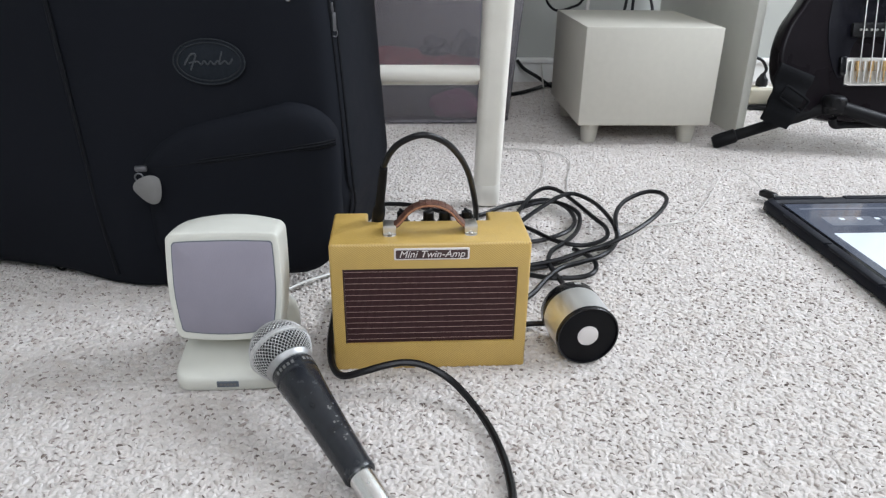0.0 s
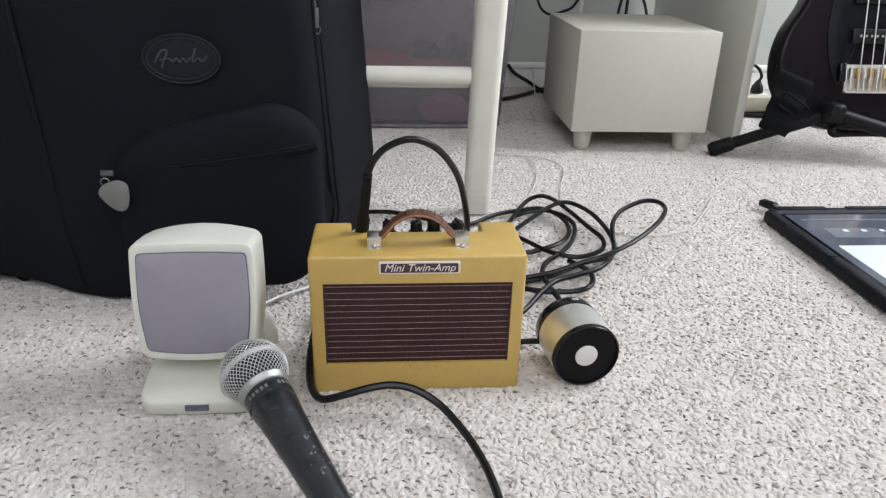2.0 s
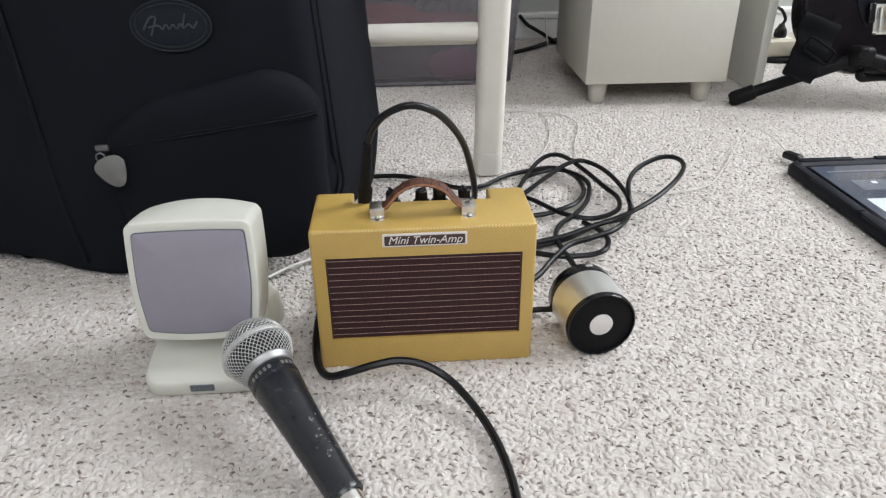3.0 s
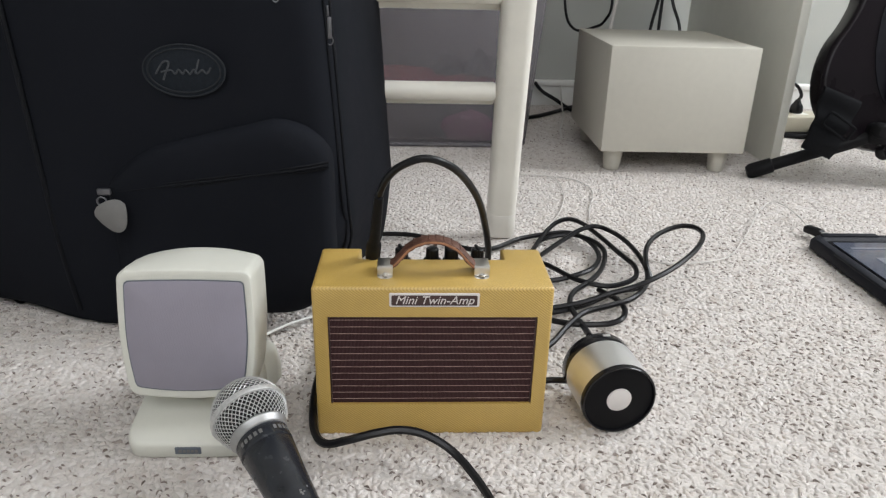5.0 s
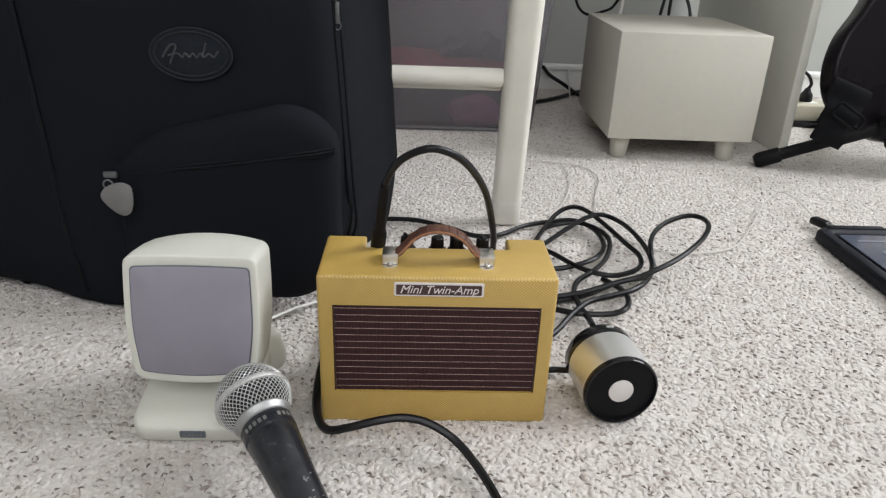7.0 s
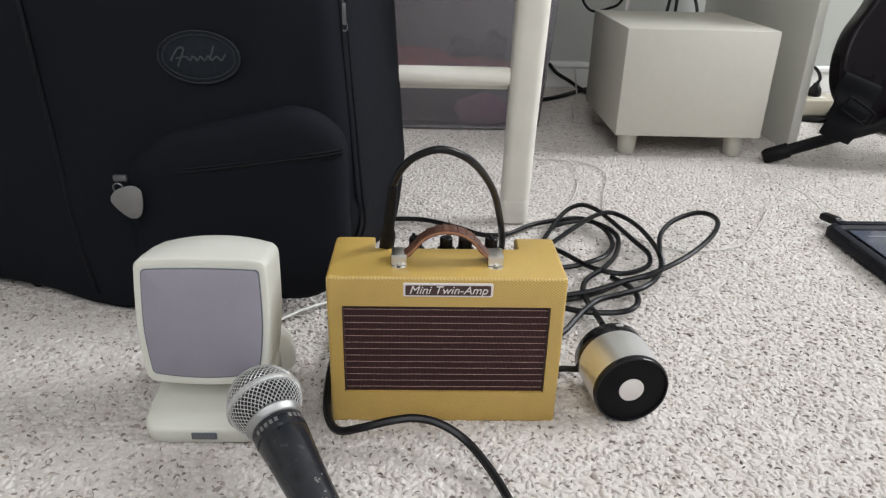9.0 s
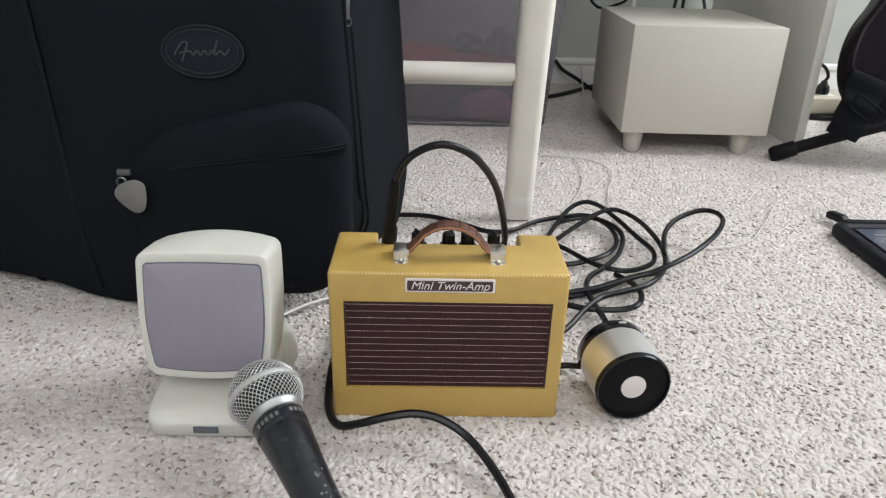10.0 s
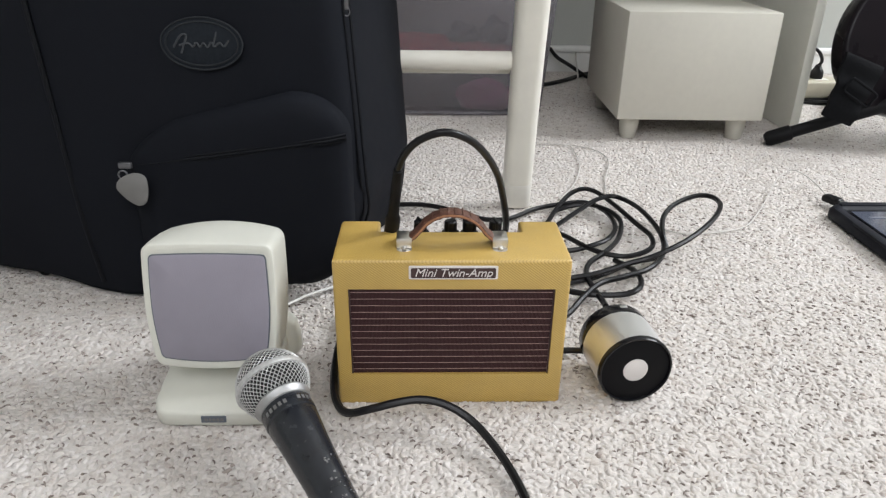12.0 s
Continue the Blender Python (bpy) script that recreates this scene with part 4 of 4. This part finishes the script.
    for k in range(24):
        z = 0.035 + k * 0.04
        x = -0.070 - 0.058 * max(0, z - 0.10) - 0.045 * max(0.0, (0.09 - z) / 0.09) ** 2
        zips.append((x - 0.010, bag_front(x - 0.010, z) - 0.002, z))
    part("long_zip", zip_tape(zips, 0.0065), M_BAGTRIM, bag, "long black side zip")
    for x, z in ((-0.0880, 0.290), (-0.128, 0.326)):
        y = bag_front(x, z)
        pl = join(box(0.006, 0.0055, 0.012, (0, 0, 0.006), 0.0015), box(0.0048, 0.0016, 0.024, (0.001, -0.0045, -0.012), 0.0007))
        join(pl, tube(smooth_path([(0.0035 * math.cos(a) + 0.001, -0.0045, -0.026 + 0.005 * math.sin(a)) for a in [k * math.pi / 4 for k in range(8)]], 3, True), 0.0008, 6, True))
        part("zip_pull", pl, M_DARKMETAL, bag, "dull metal zip pull", m=pose(x, y - 0.005, z) @ Matrix.Scale(0.75, 4))
    # oval embroidered patch, its script reduced to strokes
    y = bag_front(-0.2065, 0.247) - 0.0030
    patch = part("patch", prism(ellipse(0.0335, 0.0212), 0.006, 0.0008, 2), M_PATCH, bag, "oval dark patch with grey embroidered strokes", m=pose(-0.2065, y, 0.2468))
    for a, b in ((0.0338, 0.0214), (0.0300, 0.0180)):
        part("patch_ring", tube([(p, -0.0004, q) for p, q in ellipse(a, b, 56)], 0.0008, 6, True), M_RING, patch)
    for pts in ([(-0.0235, -0.003), (-0.0205, 0.002), (-0.0160, 0.0072), (-0.0120, 0.0066), (-0.0150, -0.001), (-0.0180, -0.0078)],
                [(-0.0190, -0.0012), (-0.0110, 0.0004), (-0.0075, -0.0026), (-0.0045, 0.0008), (-0.0015, -0.0026), (0.0015, 0.0008), (0.0045, -0.0026), (0.0080, 0.0012), (0.0105, -0.0020), (0.0150, 0.0010), (0.0185, -0.0020), (0.0225, 0.0030)],
                [(0.0090, -0.0020), (0.0112, 0.0040), (0.0130, 0.0096)]):
        part("patch_stroke", tube(smooth_path([(x, -0.0004, z) for x, z in pts], 5), 0.00085, 6), M_EMBROID, patch, "grey embroidered stroke")
    part("buckle_ring", tube(smooth_path([(0.0065 * math.cos(a), 0, 0.010 * math.sin(a)) for a in [k * math.pi / 5 for k in range(10)]], 4, True), 0.0014, 8, True), M_BLACK, bag, "small black hanging ring", m=pose(-0.414, 0.214, 0.012, 0, 0, 20))
    return bag


def zip_tape(pts, half):
    """A ribbed zip: two tapes and a ridge of teeth between them."""
    path = smooth_path(pts, 4)
    bm = tube(path, 0.0013, 6)
    off = Vector((0, 0.0012, half * 0.8)) if abs(path[-1].x - path[0].x) > abs(path[-1].z - path[0].z) else Vector((half * 0.8, 0.0012, 0))
    for s in (-1, 1):
        join(bm, tube([p + Vector((off.x * s, off.y, off.z * s)) for p in path], 0.0016, 6))
    return bm


gig_bag()

# ---- bunk ladder ----
def ladder():
    lean = 9.5
    ld = thing("wooden_ladder", pose(0, 0.415, 0, lean, 0, 0), "cream-painted wooden ladder with round rungs", "ladder")
    for x in (0.1005, -0.320):
        leg = bmesh.new()
        rows = []
        for z, s in ((0.0, 0.92), (0.006, 0.97), (0.05, 0.98), (0.12, 0.98), (0.20, 1.0), (0.30, 1.04), (0.6, 1.1), (1.1, 1.12)):
            rows.append([leg.verts.new((px * s, pz * s, z)) for px, pz in rounded_rect(0.0375, 0.030, 0.0115, 5)])
        for a, b in zip(rows, rows[1:]):
            for k in range(len(a)):
                leg.faces.new((a[k], a[(k + 1) % len(a)], b[(k + 1) % len(a)], b[k]))
        leg.faces.new(rows[0])
        leg.faces.new(rows[-1])
        leg.transform(pose(0, 0, 0))
        part("leg", leg, M_LADDER, ld, "cream-painted upright", m=pose(x, 0, 0.006))
        part("foot_cap", prism(rounded_rect(0.0378, 0.0304, 0.012, 5), 0.034, 0.002, 2), M_CAP, ld, "greyish plastic foot cap", m=pose(x, 0, 0.004, 90, 0, 0))
    for z in (0.198, 0.308, 0.55, 0.85):
        rung = lathe([(0, 0), (0.0098, 0.0), (0.0107, 0.003), (0.0107, 0.378), (0.0098, 0.381), (0, 0.381)], 24)
        ob = part("rung", rung, M_LADDER, ld, "round cream rung", m=pose(-0.300, -0.004, z, 0, 90, 0))
        back = box(0.384, 0.010, 0.013, (-0.110, 0.010, z - 0.0140), 0.003)
        part("rear_slat", back, M_LADDER, ld)
    return ld


ladder()

# ---- storage bin ----
def storage_bin():
    bn = thing("storage_bin", pose(-0.050, 0.865, 0), "cloudy translucent plastic storage bin full of toys", "storage bin")
    bm = bmesh.new()
    outer, inner = [], []
    for z, g in ((0.0, 0.0), (0.012, 0.006), (0.34, 0.030)):
        outer.append([bm.verts.new((x, 0.19 + y, z)) for x, y in rounded_rect(0.50 + 2 * g, 0.36 + 2 * g, 0.028, 6)])
    for z, g in ((0.34, 0.0275), (0.014, 0.0035), (0.004, -0.004)):
        inner.append([bm.verts.new((x, 0.19 + y, z)) for x, y in rounded_rect(0.50 + 2 * g, 0.36 + 2 * g, 0.028, 6)])
    rows = outer + inner
    for a, b in zip(rows, rows[1:]):
        for k in range(len(a)):
            bm.faces.new((a[k], a[(k + 1) % len(a)], b[(k + 1) % len(a)], b[k]))
    bm.faces.new(rows[0])
    bm.faces.new(rows[-1])
    part("tub", bm, M_BIN, bn, angle=50)
    foot = [(x, 0.19 + y, 0.0045) for x, y in rounded_rect(0.506, 0.366, 0.030, 6)]
    part("base_rim", tube(foot, 0.0040, 8, True), M_BIN, bn, "thick moulded rim round the base")
    return bn


storage_bin()


def toy(name, bm, mat, m, label, category="toy"):
    ob = part(name, bm, mat, m=m)
    return tagged(ob, label, category, "toys in the bin")


def lump(sx, sy, sz, seed, amount=0.25):
    bm = bmesh.new()
    bmesh.ops.create_icosphere(bm, subdivisions=3, radius=1)
    for v in bm.verts:
        v.co *= 1 + amount * noise.noise(v.co * 1.7 + Vector((seed, 0, 0)))
        v.co.z = max(v.co.z, -0.75)
    bm.transform(Matrix.Diagonal((sx, sy, sz, 1)))
    return bm


toy("toy_cloth", lump(0.20, 0.12, 0.017, 2, 0.4), M_RED, pose(-0.04, 1.00, 0.104), "crumpled red cloth on the toys in the bin", "cloth")
toy("toy_block", box(0.42, 0.22, 0.085, (0, 0, 0.0425), 0.012), M_NAVY, pose(-0.060, 1.01, 0.006), "dark blue plastic toy case in the bin")
toy("toy_block", lump(0.045, 0.018, 0.032, 7, 0.45), M_PINK, pose(0.095, 0.893, 0.031), "pink plastic toy in the bin")
toy("toy_block", lump(0.035, 0.02, 0.024, 5), M_PINK, pose(0.155, 0.91, 0.03), "purple-pink plastic toy in the bin")
toy("toy_figure", lump(0.03, 0.03, 0.022, 9, 0.6), M_NAVY, pose(0.06, 1.00, 0.132), "dark plastic toy on the red cloth")
toy("toy_figure", lump(0.025, 0.03, 0.026, 4, 0.6), M_NAVY, pose(0.12, 1.00, 0.134), "dark plastic toy on the red cloth")

# ---- subwoofer ----
def subwoofer():
    sub = thing("subwoofer", pose(0.4259, 0.7015, 0, 0, 0, -1.145), "putty-coloured wooden subwoofer box on four short feet", "subwoofer")
    w, d, z0, z1 = 0.2446, 0.268, 0.0385, 0.2122
    bm = box(w, d, z1 - z0, (0, d / 2, (z0 + z1) / 2), 0.0022, 2)
    part("cabinet", bm, M_BOX, sub)
    for x in (-w / 2 + 0.030, w / 2 - 0.030):
        for y in (0.034, d - 0.034):
            part("foot", lathe([(0, 0), (0.0125, 0.0), (0.0138, 0.002), (0.0178, z0), (0, z0)], 28), M_BOX, sub, "tapered round foot", m=pose(x, y, 0))
    return sub


subwoofer()

# ---- desk side ----
def desk():
    dk = thing("desk", pose(0, 0, 0), "white laminate desk side standing by the wall", "desk")
    part("side_panel", box(0.0165, 0.50, 0.74, (0.6415, 0.768 + 0.25, 0.37), 0.0015, 2), M_PANEL, dk)
    # unseen top, its depth set by the shade it throws on wall and subwoofer
    part("desktop", box(1.03, 0.43, 0.028, (0.150, 1.085, 0.755), 0.003, 2), M_PANEL, dk)
    return dk


desk()

# ---- cables hanging behind the subwoofer ----
HANG_A = [(0.313, 1.297, 0.42), (0.313, 1.160, 0.263), (0.322, 1.160, 0.219), (0.334, 1.160, 0.199), (0.353, 1.160, 0.190), (0.382, 1.160, 0.197), (0.407, 1.160, 0.212), (0.418, 1.160, 0.263), (0.418, 1.297, 0.42)]
HANG_B = [(0.43, 1.12, 0.36), (0.415, 1.11, 0.26), (0.405, 1.10, 0.20), (0.40, 1.09, 0.12), (0.40, 1.10, 0.004)]
HANG_C = [(0.52, 1.13, 0.36), (0.512, 1.11, 0.26), (0.505, 1.09, 0.19), (0.50, 1.08, 0.10), (0.50, 1.10, 0.0034)]
HANG_D = [(0.53, 1.14, 0.36), (0.505, 1.12, 0.25), (0.49, 1.10, 0.19), (0.485, 1.09, 0.10), (0.48, 1.12, 0.0034)]
HANG_E = [(0.525, 1.15, 0.36), (0.54, 1.13, 0.26), (0.555, 1.10, 0.20), (0.56, 1.09, 0.10), (0.56, 1.11, 0.0034)]
cable((HANG_A,), 0.0030, M_BLACK, "hanging_cable", "black cable hanging in a loop before the wall", group="cables behind the subwoofer")
cable((HANG_B,), 0.0042, M_CLEARCABLE, "hanging_cable", "grey cable hanging behind the subwoofer", group="cables behind the subwoofer")
cable((HANG_C, HANG_D, HANG_E), 0.0034, M_BLACK, "hanging_cable", "black cables hanging behind the subwoofer", group="cables behind the subwoofer")
FLOORWHITE = [(0.345, 1.27, 0.05), (0.335, 1.20, 0.03), (0.325, 1.12, 0.004), (0.30, 1.02, 0.003), (0.285, 0.93, 0.003)]
cable((FLOORWHITE,), 0.0018, M_CLEARCABLE, "speaker_wire", "thin pale wire by the subwoofer", 6)


# ---- power strip ----
def power_strip():
    ps = thing("power_strip", pose(0.86, 1.02, 0, 0, 0, 4), "beige plastic power strip on the carpet", "power strip")
    part("housing", box(0.26, 0.055, 0.036, (0.03, 0, 0.026), 0.005, 3), M_BEIGE, ps)
    part("base", box(0.266, 0.060, 0.010, (0.03, 0, 0.005), 0.002), M_BLACK, ps)
    for x in (-0.055, 0.0, 0.055):
        part("socket", box(0.030, 0.030, 0.0014, (x, 0, 0.0445), 0.0006), M_PANEL, ps)
    return ps


power_strip()


def mains_plug(m, mat, label):
    pl = thing("mains_plug", m, label, "plug", "plugs in the power strip")
    part("plug_body", lathe([(0, 0), (0.016, 0.0), (0.018, 0.006), (0.016, 0.020), (0.010, 0.028), (0.007, 0.036), (0, 0.037)], 20), mat, pl)
    part("lead", tube(smooth_path([(0, 0, 0.034), (0.004, -0.004, 0.05), (-0.012, 0.0, 0.075), (-0.045, 0.01, 0.09), (-0.09, 0.03, 0.13)], 5), 0.0045, 8), mat, pl)
    return pl


mains_plug(pose(0.800, 1.018, 0.0455) @ Matrix.Scale(0.75, 4), M_BLACK, "black mains plug in the power strip")
mains_plug(pose(0.766, 1.022, 0.0455) @ Matrix.Scale(0.75, 4), M_SKIN, "pale pink mains plug in the power strip")
STRIPLEAD = [(0.73, 1.01, 0.012), (0.75, 0.99, 0.006), (0.79, 0.975, 0.005), (0.85, 0.972, 0.005), (0.93, 0.975, 0.005), (1.02, 0.99, 0.005)]
cable((STRIPLEAD,), 0.0050, M_BLACK, "power_cable", "black power cable on the carpet by the strip")


# ---- bass guitar on its stand ----
def bass_guitar():
    g = thing("bass_guitar", pose(0.808, 0.640, 0.044, -14, 0, 0), "dark lacquered bass guitar leaning in a stand", "bass guitar")
    half = smooth_path([(0.0, 0, 0.014), (0.07, 0, 0.018), (0.125, 0, 0.040), (0.160, 0, 0.082), (0.168, 0, 0.130), (0.156, 0, 0.180), (0.128, 0, 0.225), (0.114, 0, 0.27), (0.140, 0, 0.33), (0.155, 0, 0.38), (0.14, 0, 0.43), (0.10, 0, 0.44), (0.06, 0, 0.40), (0.035, 0, 0.38)], 4)
    out = [(p.x, p.z) for p in half] + [(-p.x, p.z) for p in reversed(half[1:])]
    part("body", prism(out, 0.042, 0.008, 4), M_SUNBURST, g, angle=50)
    guard = smooth_path([(-0.055, 0, 0.09), (-0.08, 0, 0.13), (-0.085, 0, 0.20), (-0.06, 0, 0.27), (0.05, 0, 0.28), (0.11, 0, 0.22), (0.12, 0, 0.14), (0.07, 0, 0.145), (0.05, 0, 0.16), (-0.03, 0, 0.16)], 4, True)
    part("pickguard", prism([(p.x, p.z) for p in guard], -0.0025, 0.0008, 2, True), M_GUARD, g, "glossy black pickguard", m=pose(0, 0.0004, 0))
    br = part("bridge", join(box(0.100, 0.003, 0.048, (0, -0.0015, 0.102), 0.001), box(0.100, 0.010, 0.003, (0, -0.006, 0.0795), 0.001)), M_CHROME, g, "chrome bridge plate")
    for k in range(8):
        x = -0.042 + 0.012 * k
        part("saddle", join(lathe([(0, 0), (0.0042, 0), (0.0042, 0.017), (0, 0.017)], 14), lathe([(0, -0.018), (0.0016, -0.018), (0.0016, 0.0), (0, 0.0)], 8)), M_BRASS if k % 2 else M_CHROME, br, m=pose(x, -0.0075, 0.103))
    for k in range(4):
        x = -0.030 + 0.020 * k
        part("string", tube([(x, -0.010, 0.080), (x, -0.0125, 0.118), (x * 0.8, -0.014, 0.60)], 0.0011, 6), M_STEEL, g)
    for z in (0.172, 0.236):
        pu = part("pickup", box(0.095, 0.010, 0.024, (0.0, -0.006, z), 0.003), M_BLACK, g)
        for k in range(8):
            part("pole_piece", lathe([(0, 0), (0.0022, 0), (0.0022, 0.0015), (0, 0.0016)], 10), M_CHROME, pu, m=pose(-0.034 + 0.0097 * k, -0.0108, z, 90, 0, 0))
    part("neck", box(0.058, 0.022, 0.55, (0, -0.004, 0.64), 0.006), M_LADDER, g)
    part("thumb_rest", box(0.012, 0.010, 0.032, (-0.058, -0.006, 0.112), 0.003), M_GLOSS, g, "glossy black rest")
    part("strap_button", lathe([(0, 0), (0.006, 0), (0.007, 0.002), (0.003, 0.004), (0.003, 0.010), (0, 0.010)], 16), M_CHROME, g, m=pose(-0.062, 0.010, 0.028, 90, 0, 0))
    return g


bass_guitar()


def guitar_strap():
    st = thing("guitar_strap", pose(0, 0, 0), "folded black webbing strap hanging from the bass", "strap")
    path = smooth_path([(0.640, 0.606, 0.158), (0.633, 0.602, 0.133), (0.627, 0.599, 0.110), (0.621, 0.598, 0.088), (0.6155, 0.599, 0.0660)], 5)
    bm = bmesh.new()
    rings = []
    for i, p in enumerate(path):
        f = i / (len(path) - 1)
        wdt = 0.0335 - 0.0085 * f + 0.001 * math.sin(9 * f)
        across = Vector((0.94, 0.03, -0.34)).normalized()
        nrm = Vector((0, -1, 0))
        wob = 0.002 * math.sin(i * 0.9)
        rings.append([bm.verts.new(p + across * s * wdt + nrm * (o + wob)) for s, o in ((-1, 0.0), (-0.5, 0.003), (0, 0.004), (0.5, 0.003), (1, 0.0), (1, -0.006), (0, -0.004), (-1, -0.006))])
    for a, b in zip(rings, rings[1:]):
        for k in range(8):
            bm.faces.new((a[k], a[(k + 1) % 8], b[(k + 1) % 8], b[k]))
    bm.faces.new(rings[0])
    bm.faces.new(rings[-1])
    part("webbing", bm, M_STRAP, st, angle=60)
    ring = [(0.025 * c, 0, 0.011 * s) for c, s in ((-1, -1), (1, -1), (1, 1), (-1, 1))]
    part("buckle", tube(smooth_path([Vector(ring[k]).lerp(Vector(ring[(k + 1) % 4]), f) for k in range(4) for f in (0.1, 0.5, 0.9)], 3, True), 0.0022, 8, True), M_STRAP, st, "black plastic strap buckle", m=pose(0.635, 0.591, 0.112, 0, 31, 0))
    return st


guitar_strap()


def guitar_stand():
    st = thing("guitar_stand", pose(0, 0, 0), "black tubular folding guitar stand with rubber feet", "guitar stand")
    hub = Vector((0.742, 0.650, 0.088))
    for name, end in (("leg", (0.568, 0.692, 0.0125)), ("leg", (1.02, 0.60, 0.0125)), ("leg", (0.83, 0.98, 0.0125))):
        e = Vector(end)
        d = (e - hub).normalized()
        lg = part(name, tube([hub, hub.lerp(e, 0.5), e], 0.0100, 14), M_STAND, st)
        part("rubber_foot", tube([e - d * 0.030, e - d * 0.028, e + d * 0.006, e + d * 0.012], [0.0105, 0.0128, 0.0128, 0.0095], 16), M_STAND, lg, "black rubber foot")
        part("leg_sleeve", tube([hub, hub.lerp(e, 0.42)], 0.0120, 14), M_STAND, lg)
    part("hub", box(0.044, 0.030, 0.034, hub, 0.010, 3), M_STAND, st)
    part("knob", lathe([(0, 0.022), (0.009, 0.021), (0.012, 0.016), (0.012, 0.0), (0, 0)], 16), M_STAND, st, m=Matrix.Translation(hub + Vector((-0.015, -0.014, 0.010))) @ pose(0, 0, 0, 90, 0, 0))
    part("cradle", tube(smooth_path([(0.745, 0.645, 0.066), (0.755, 0.65, 0.052), (0.79, 0.66, 0.050), (0.86, 0.66, 0.050), (0.92, 0.63, 0.050), (0.94, 0.60, 0.066)], 5), 0.007, 10), M_STAND, st)
    part("post", tube([hub + Vector((0, 0.02, 0)), (0.80, 0.83, 0.55)], 0.010, 12), M_STAND, st)
    return st


guitar_stand()

# ---- tablet ----
def tablet():
    x0, x1, y0, y1, top = 0.497, 0.755, 0.043, 0.385, 0.0165
    tb = thing("tablet", pose((x0 + x1) / 2, (y0 + y1) / 2, 0), "tablet in a chunky black rubber case, screen lit", "tablet")
    w, l = x1 - x0, y1 - y0
    frame_bm = bmesh.new()
    rows = []
    for z, g, r in ((0.0, -0.004, 0.016), (0.003, 0.0, 0.018), (0.012, 0.0, 0.018), (top, -0.0035, 0.016), (top, -0.013, 0.010), (top - 0.004, -0.0165, 0.008)):
        rows.append([frame_bm.verts.new((x, y, z)) for x, y in rounded_rect(w + 2 * g, l + 2 * g, r, 6)])
    for a, b in zip(rows, rows[1:]):
        for k in range(len(a)):
            frame_bm.faces.new((a[k], a[(k + 1) % len(a)], b[(k + 1) % len(a)], b[k]))
    frame_bm.faces.new(rows[0])
    case = part("case", frame_bm, M_CASE, tb, "thick black rubber case", angle=50)
    for y in (-0.055, 0.055):
        part("grip_ridge", box(0.012, 0.10, 0.004, (-w / 2 + 0.0055, y, top), 0.0015), M_CASE, case)
    for x in (-0.075, 0.03):
        part("grip_ridge", box(0.075, 0.010, 0.004, (x, l / 2 - 0.006, top), 0.0015), M_CASE, case)
    part("glass", box(w - 0.034, l - 0.034, 0.002, (0, 0, top - 0.0042), 0.0006), M_GLOSS, tb, "dark glossy screen glass")
    sw, sl = w - 0.072, l - 0.046
    part("screen", box(w - 0.048, sl, 0.0006, (0, 0, top - 0.0028)), M_SCREEN, tb, "dim dark picture on the screen", smooth=False)
    part("screen_page", box(sw, 0.19, 0.0006, (0, -sl / 2 + 0.095, top - 0.0020)), M_SCREENWHITE, tb, "bright white page on the screen", smooth=False)
    bars = bmesh.new()
    for x, y, sx, sy in ((-0.045, 0.083, 0.07, 0.030), (0.04, 0.083, 0.07, 0.030), (0.0, 0.128, sw, 0.004)):
        join(bars, box(sx, sy, 0.0005, (x, y, top - 0.0020)))
    part("screen_panel", bars, M_SCREENBAR, tb, "grey panels on the screen", smooth=False)
    dots = bmesh.new()
    for x in (-0.055, -0.030, -0.005, 0.02, 0.045):
        join(dots, box(0.006, 0.006, 0.0005, (x, 0.089, top - 0.0014)))
    part("screen_icons", dots, M_SCREENWHITE, tb, smooth=False)
    return tb


tablet()
plug = thing("usb_plug", pose(0.523, 0.411, 0.0105, 0, 0, 25), "small black charging plug behind the tablet", "plug")
part("plug_body", box(0.014, 0.026, 0.010, (0, 0, 0), 0.0035, 3), M_BLACK, plug)
part("plug_tip", box(0.009, 0.012, 0.006, (0, -0.018, 0), 0.001), M_CHROME, plug)
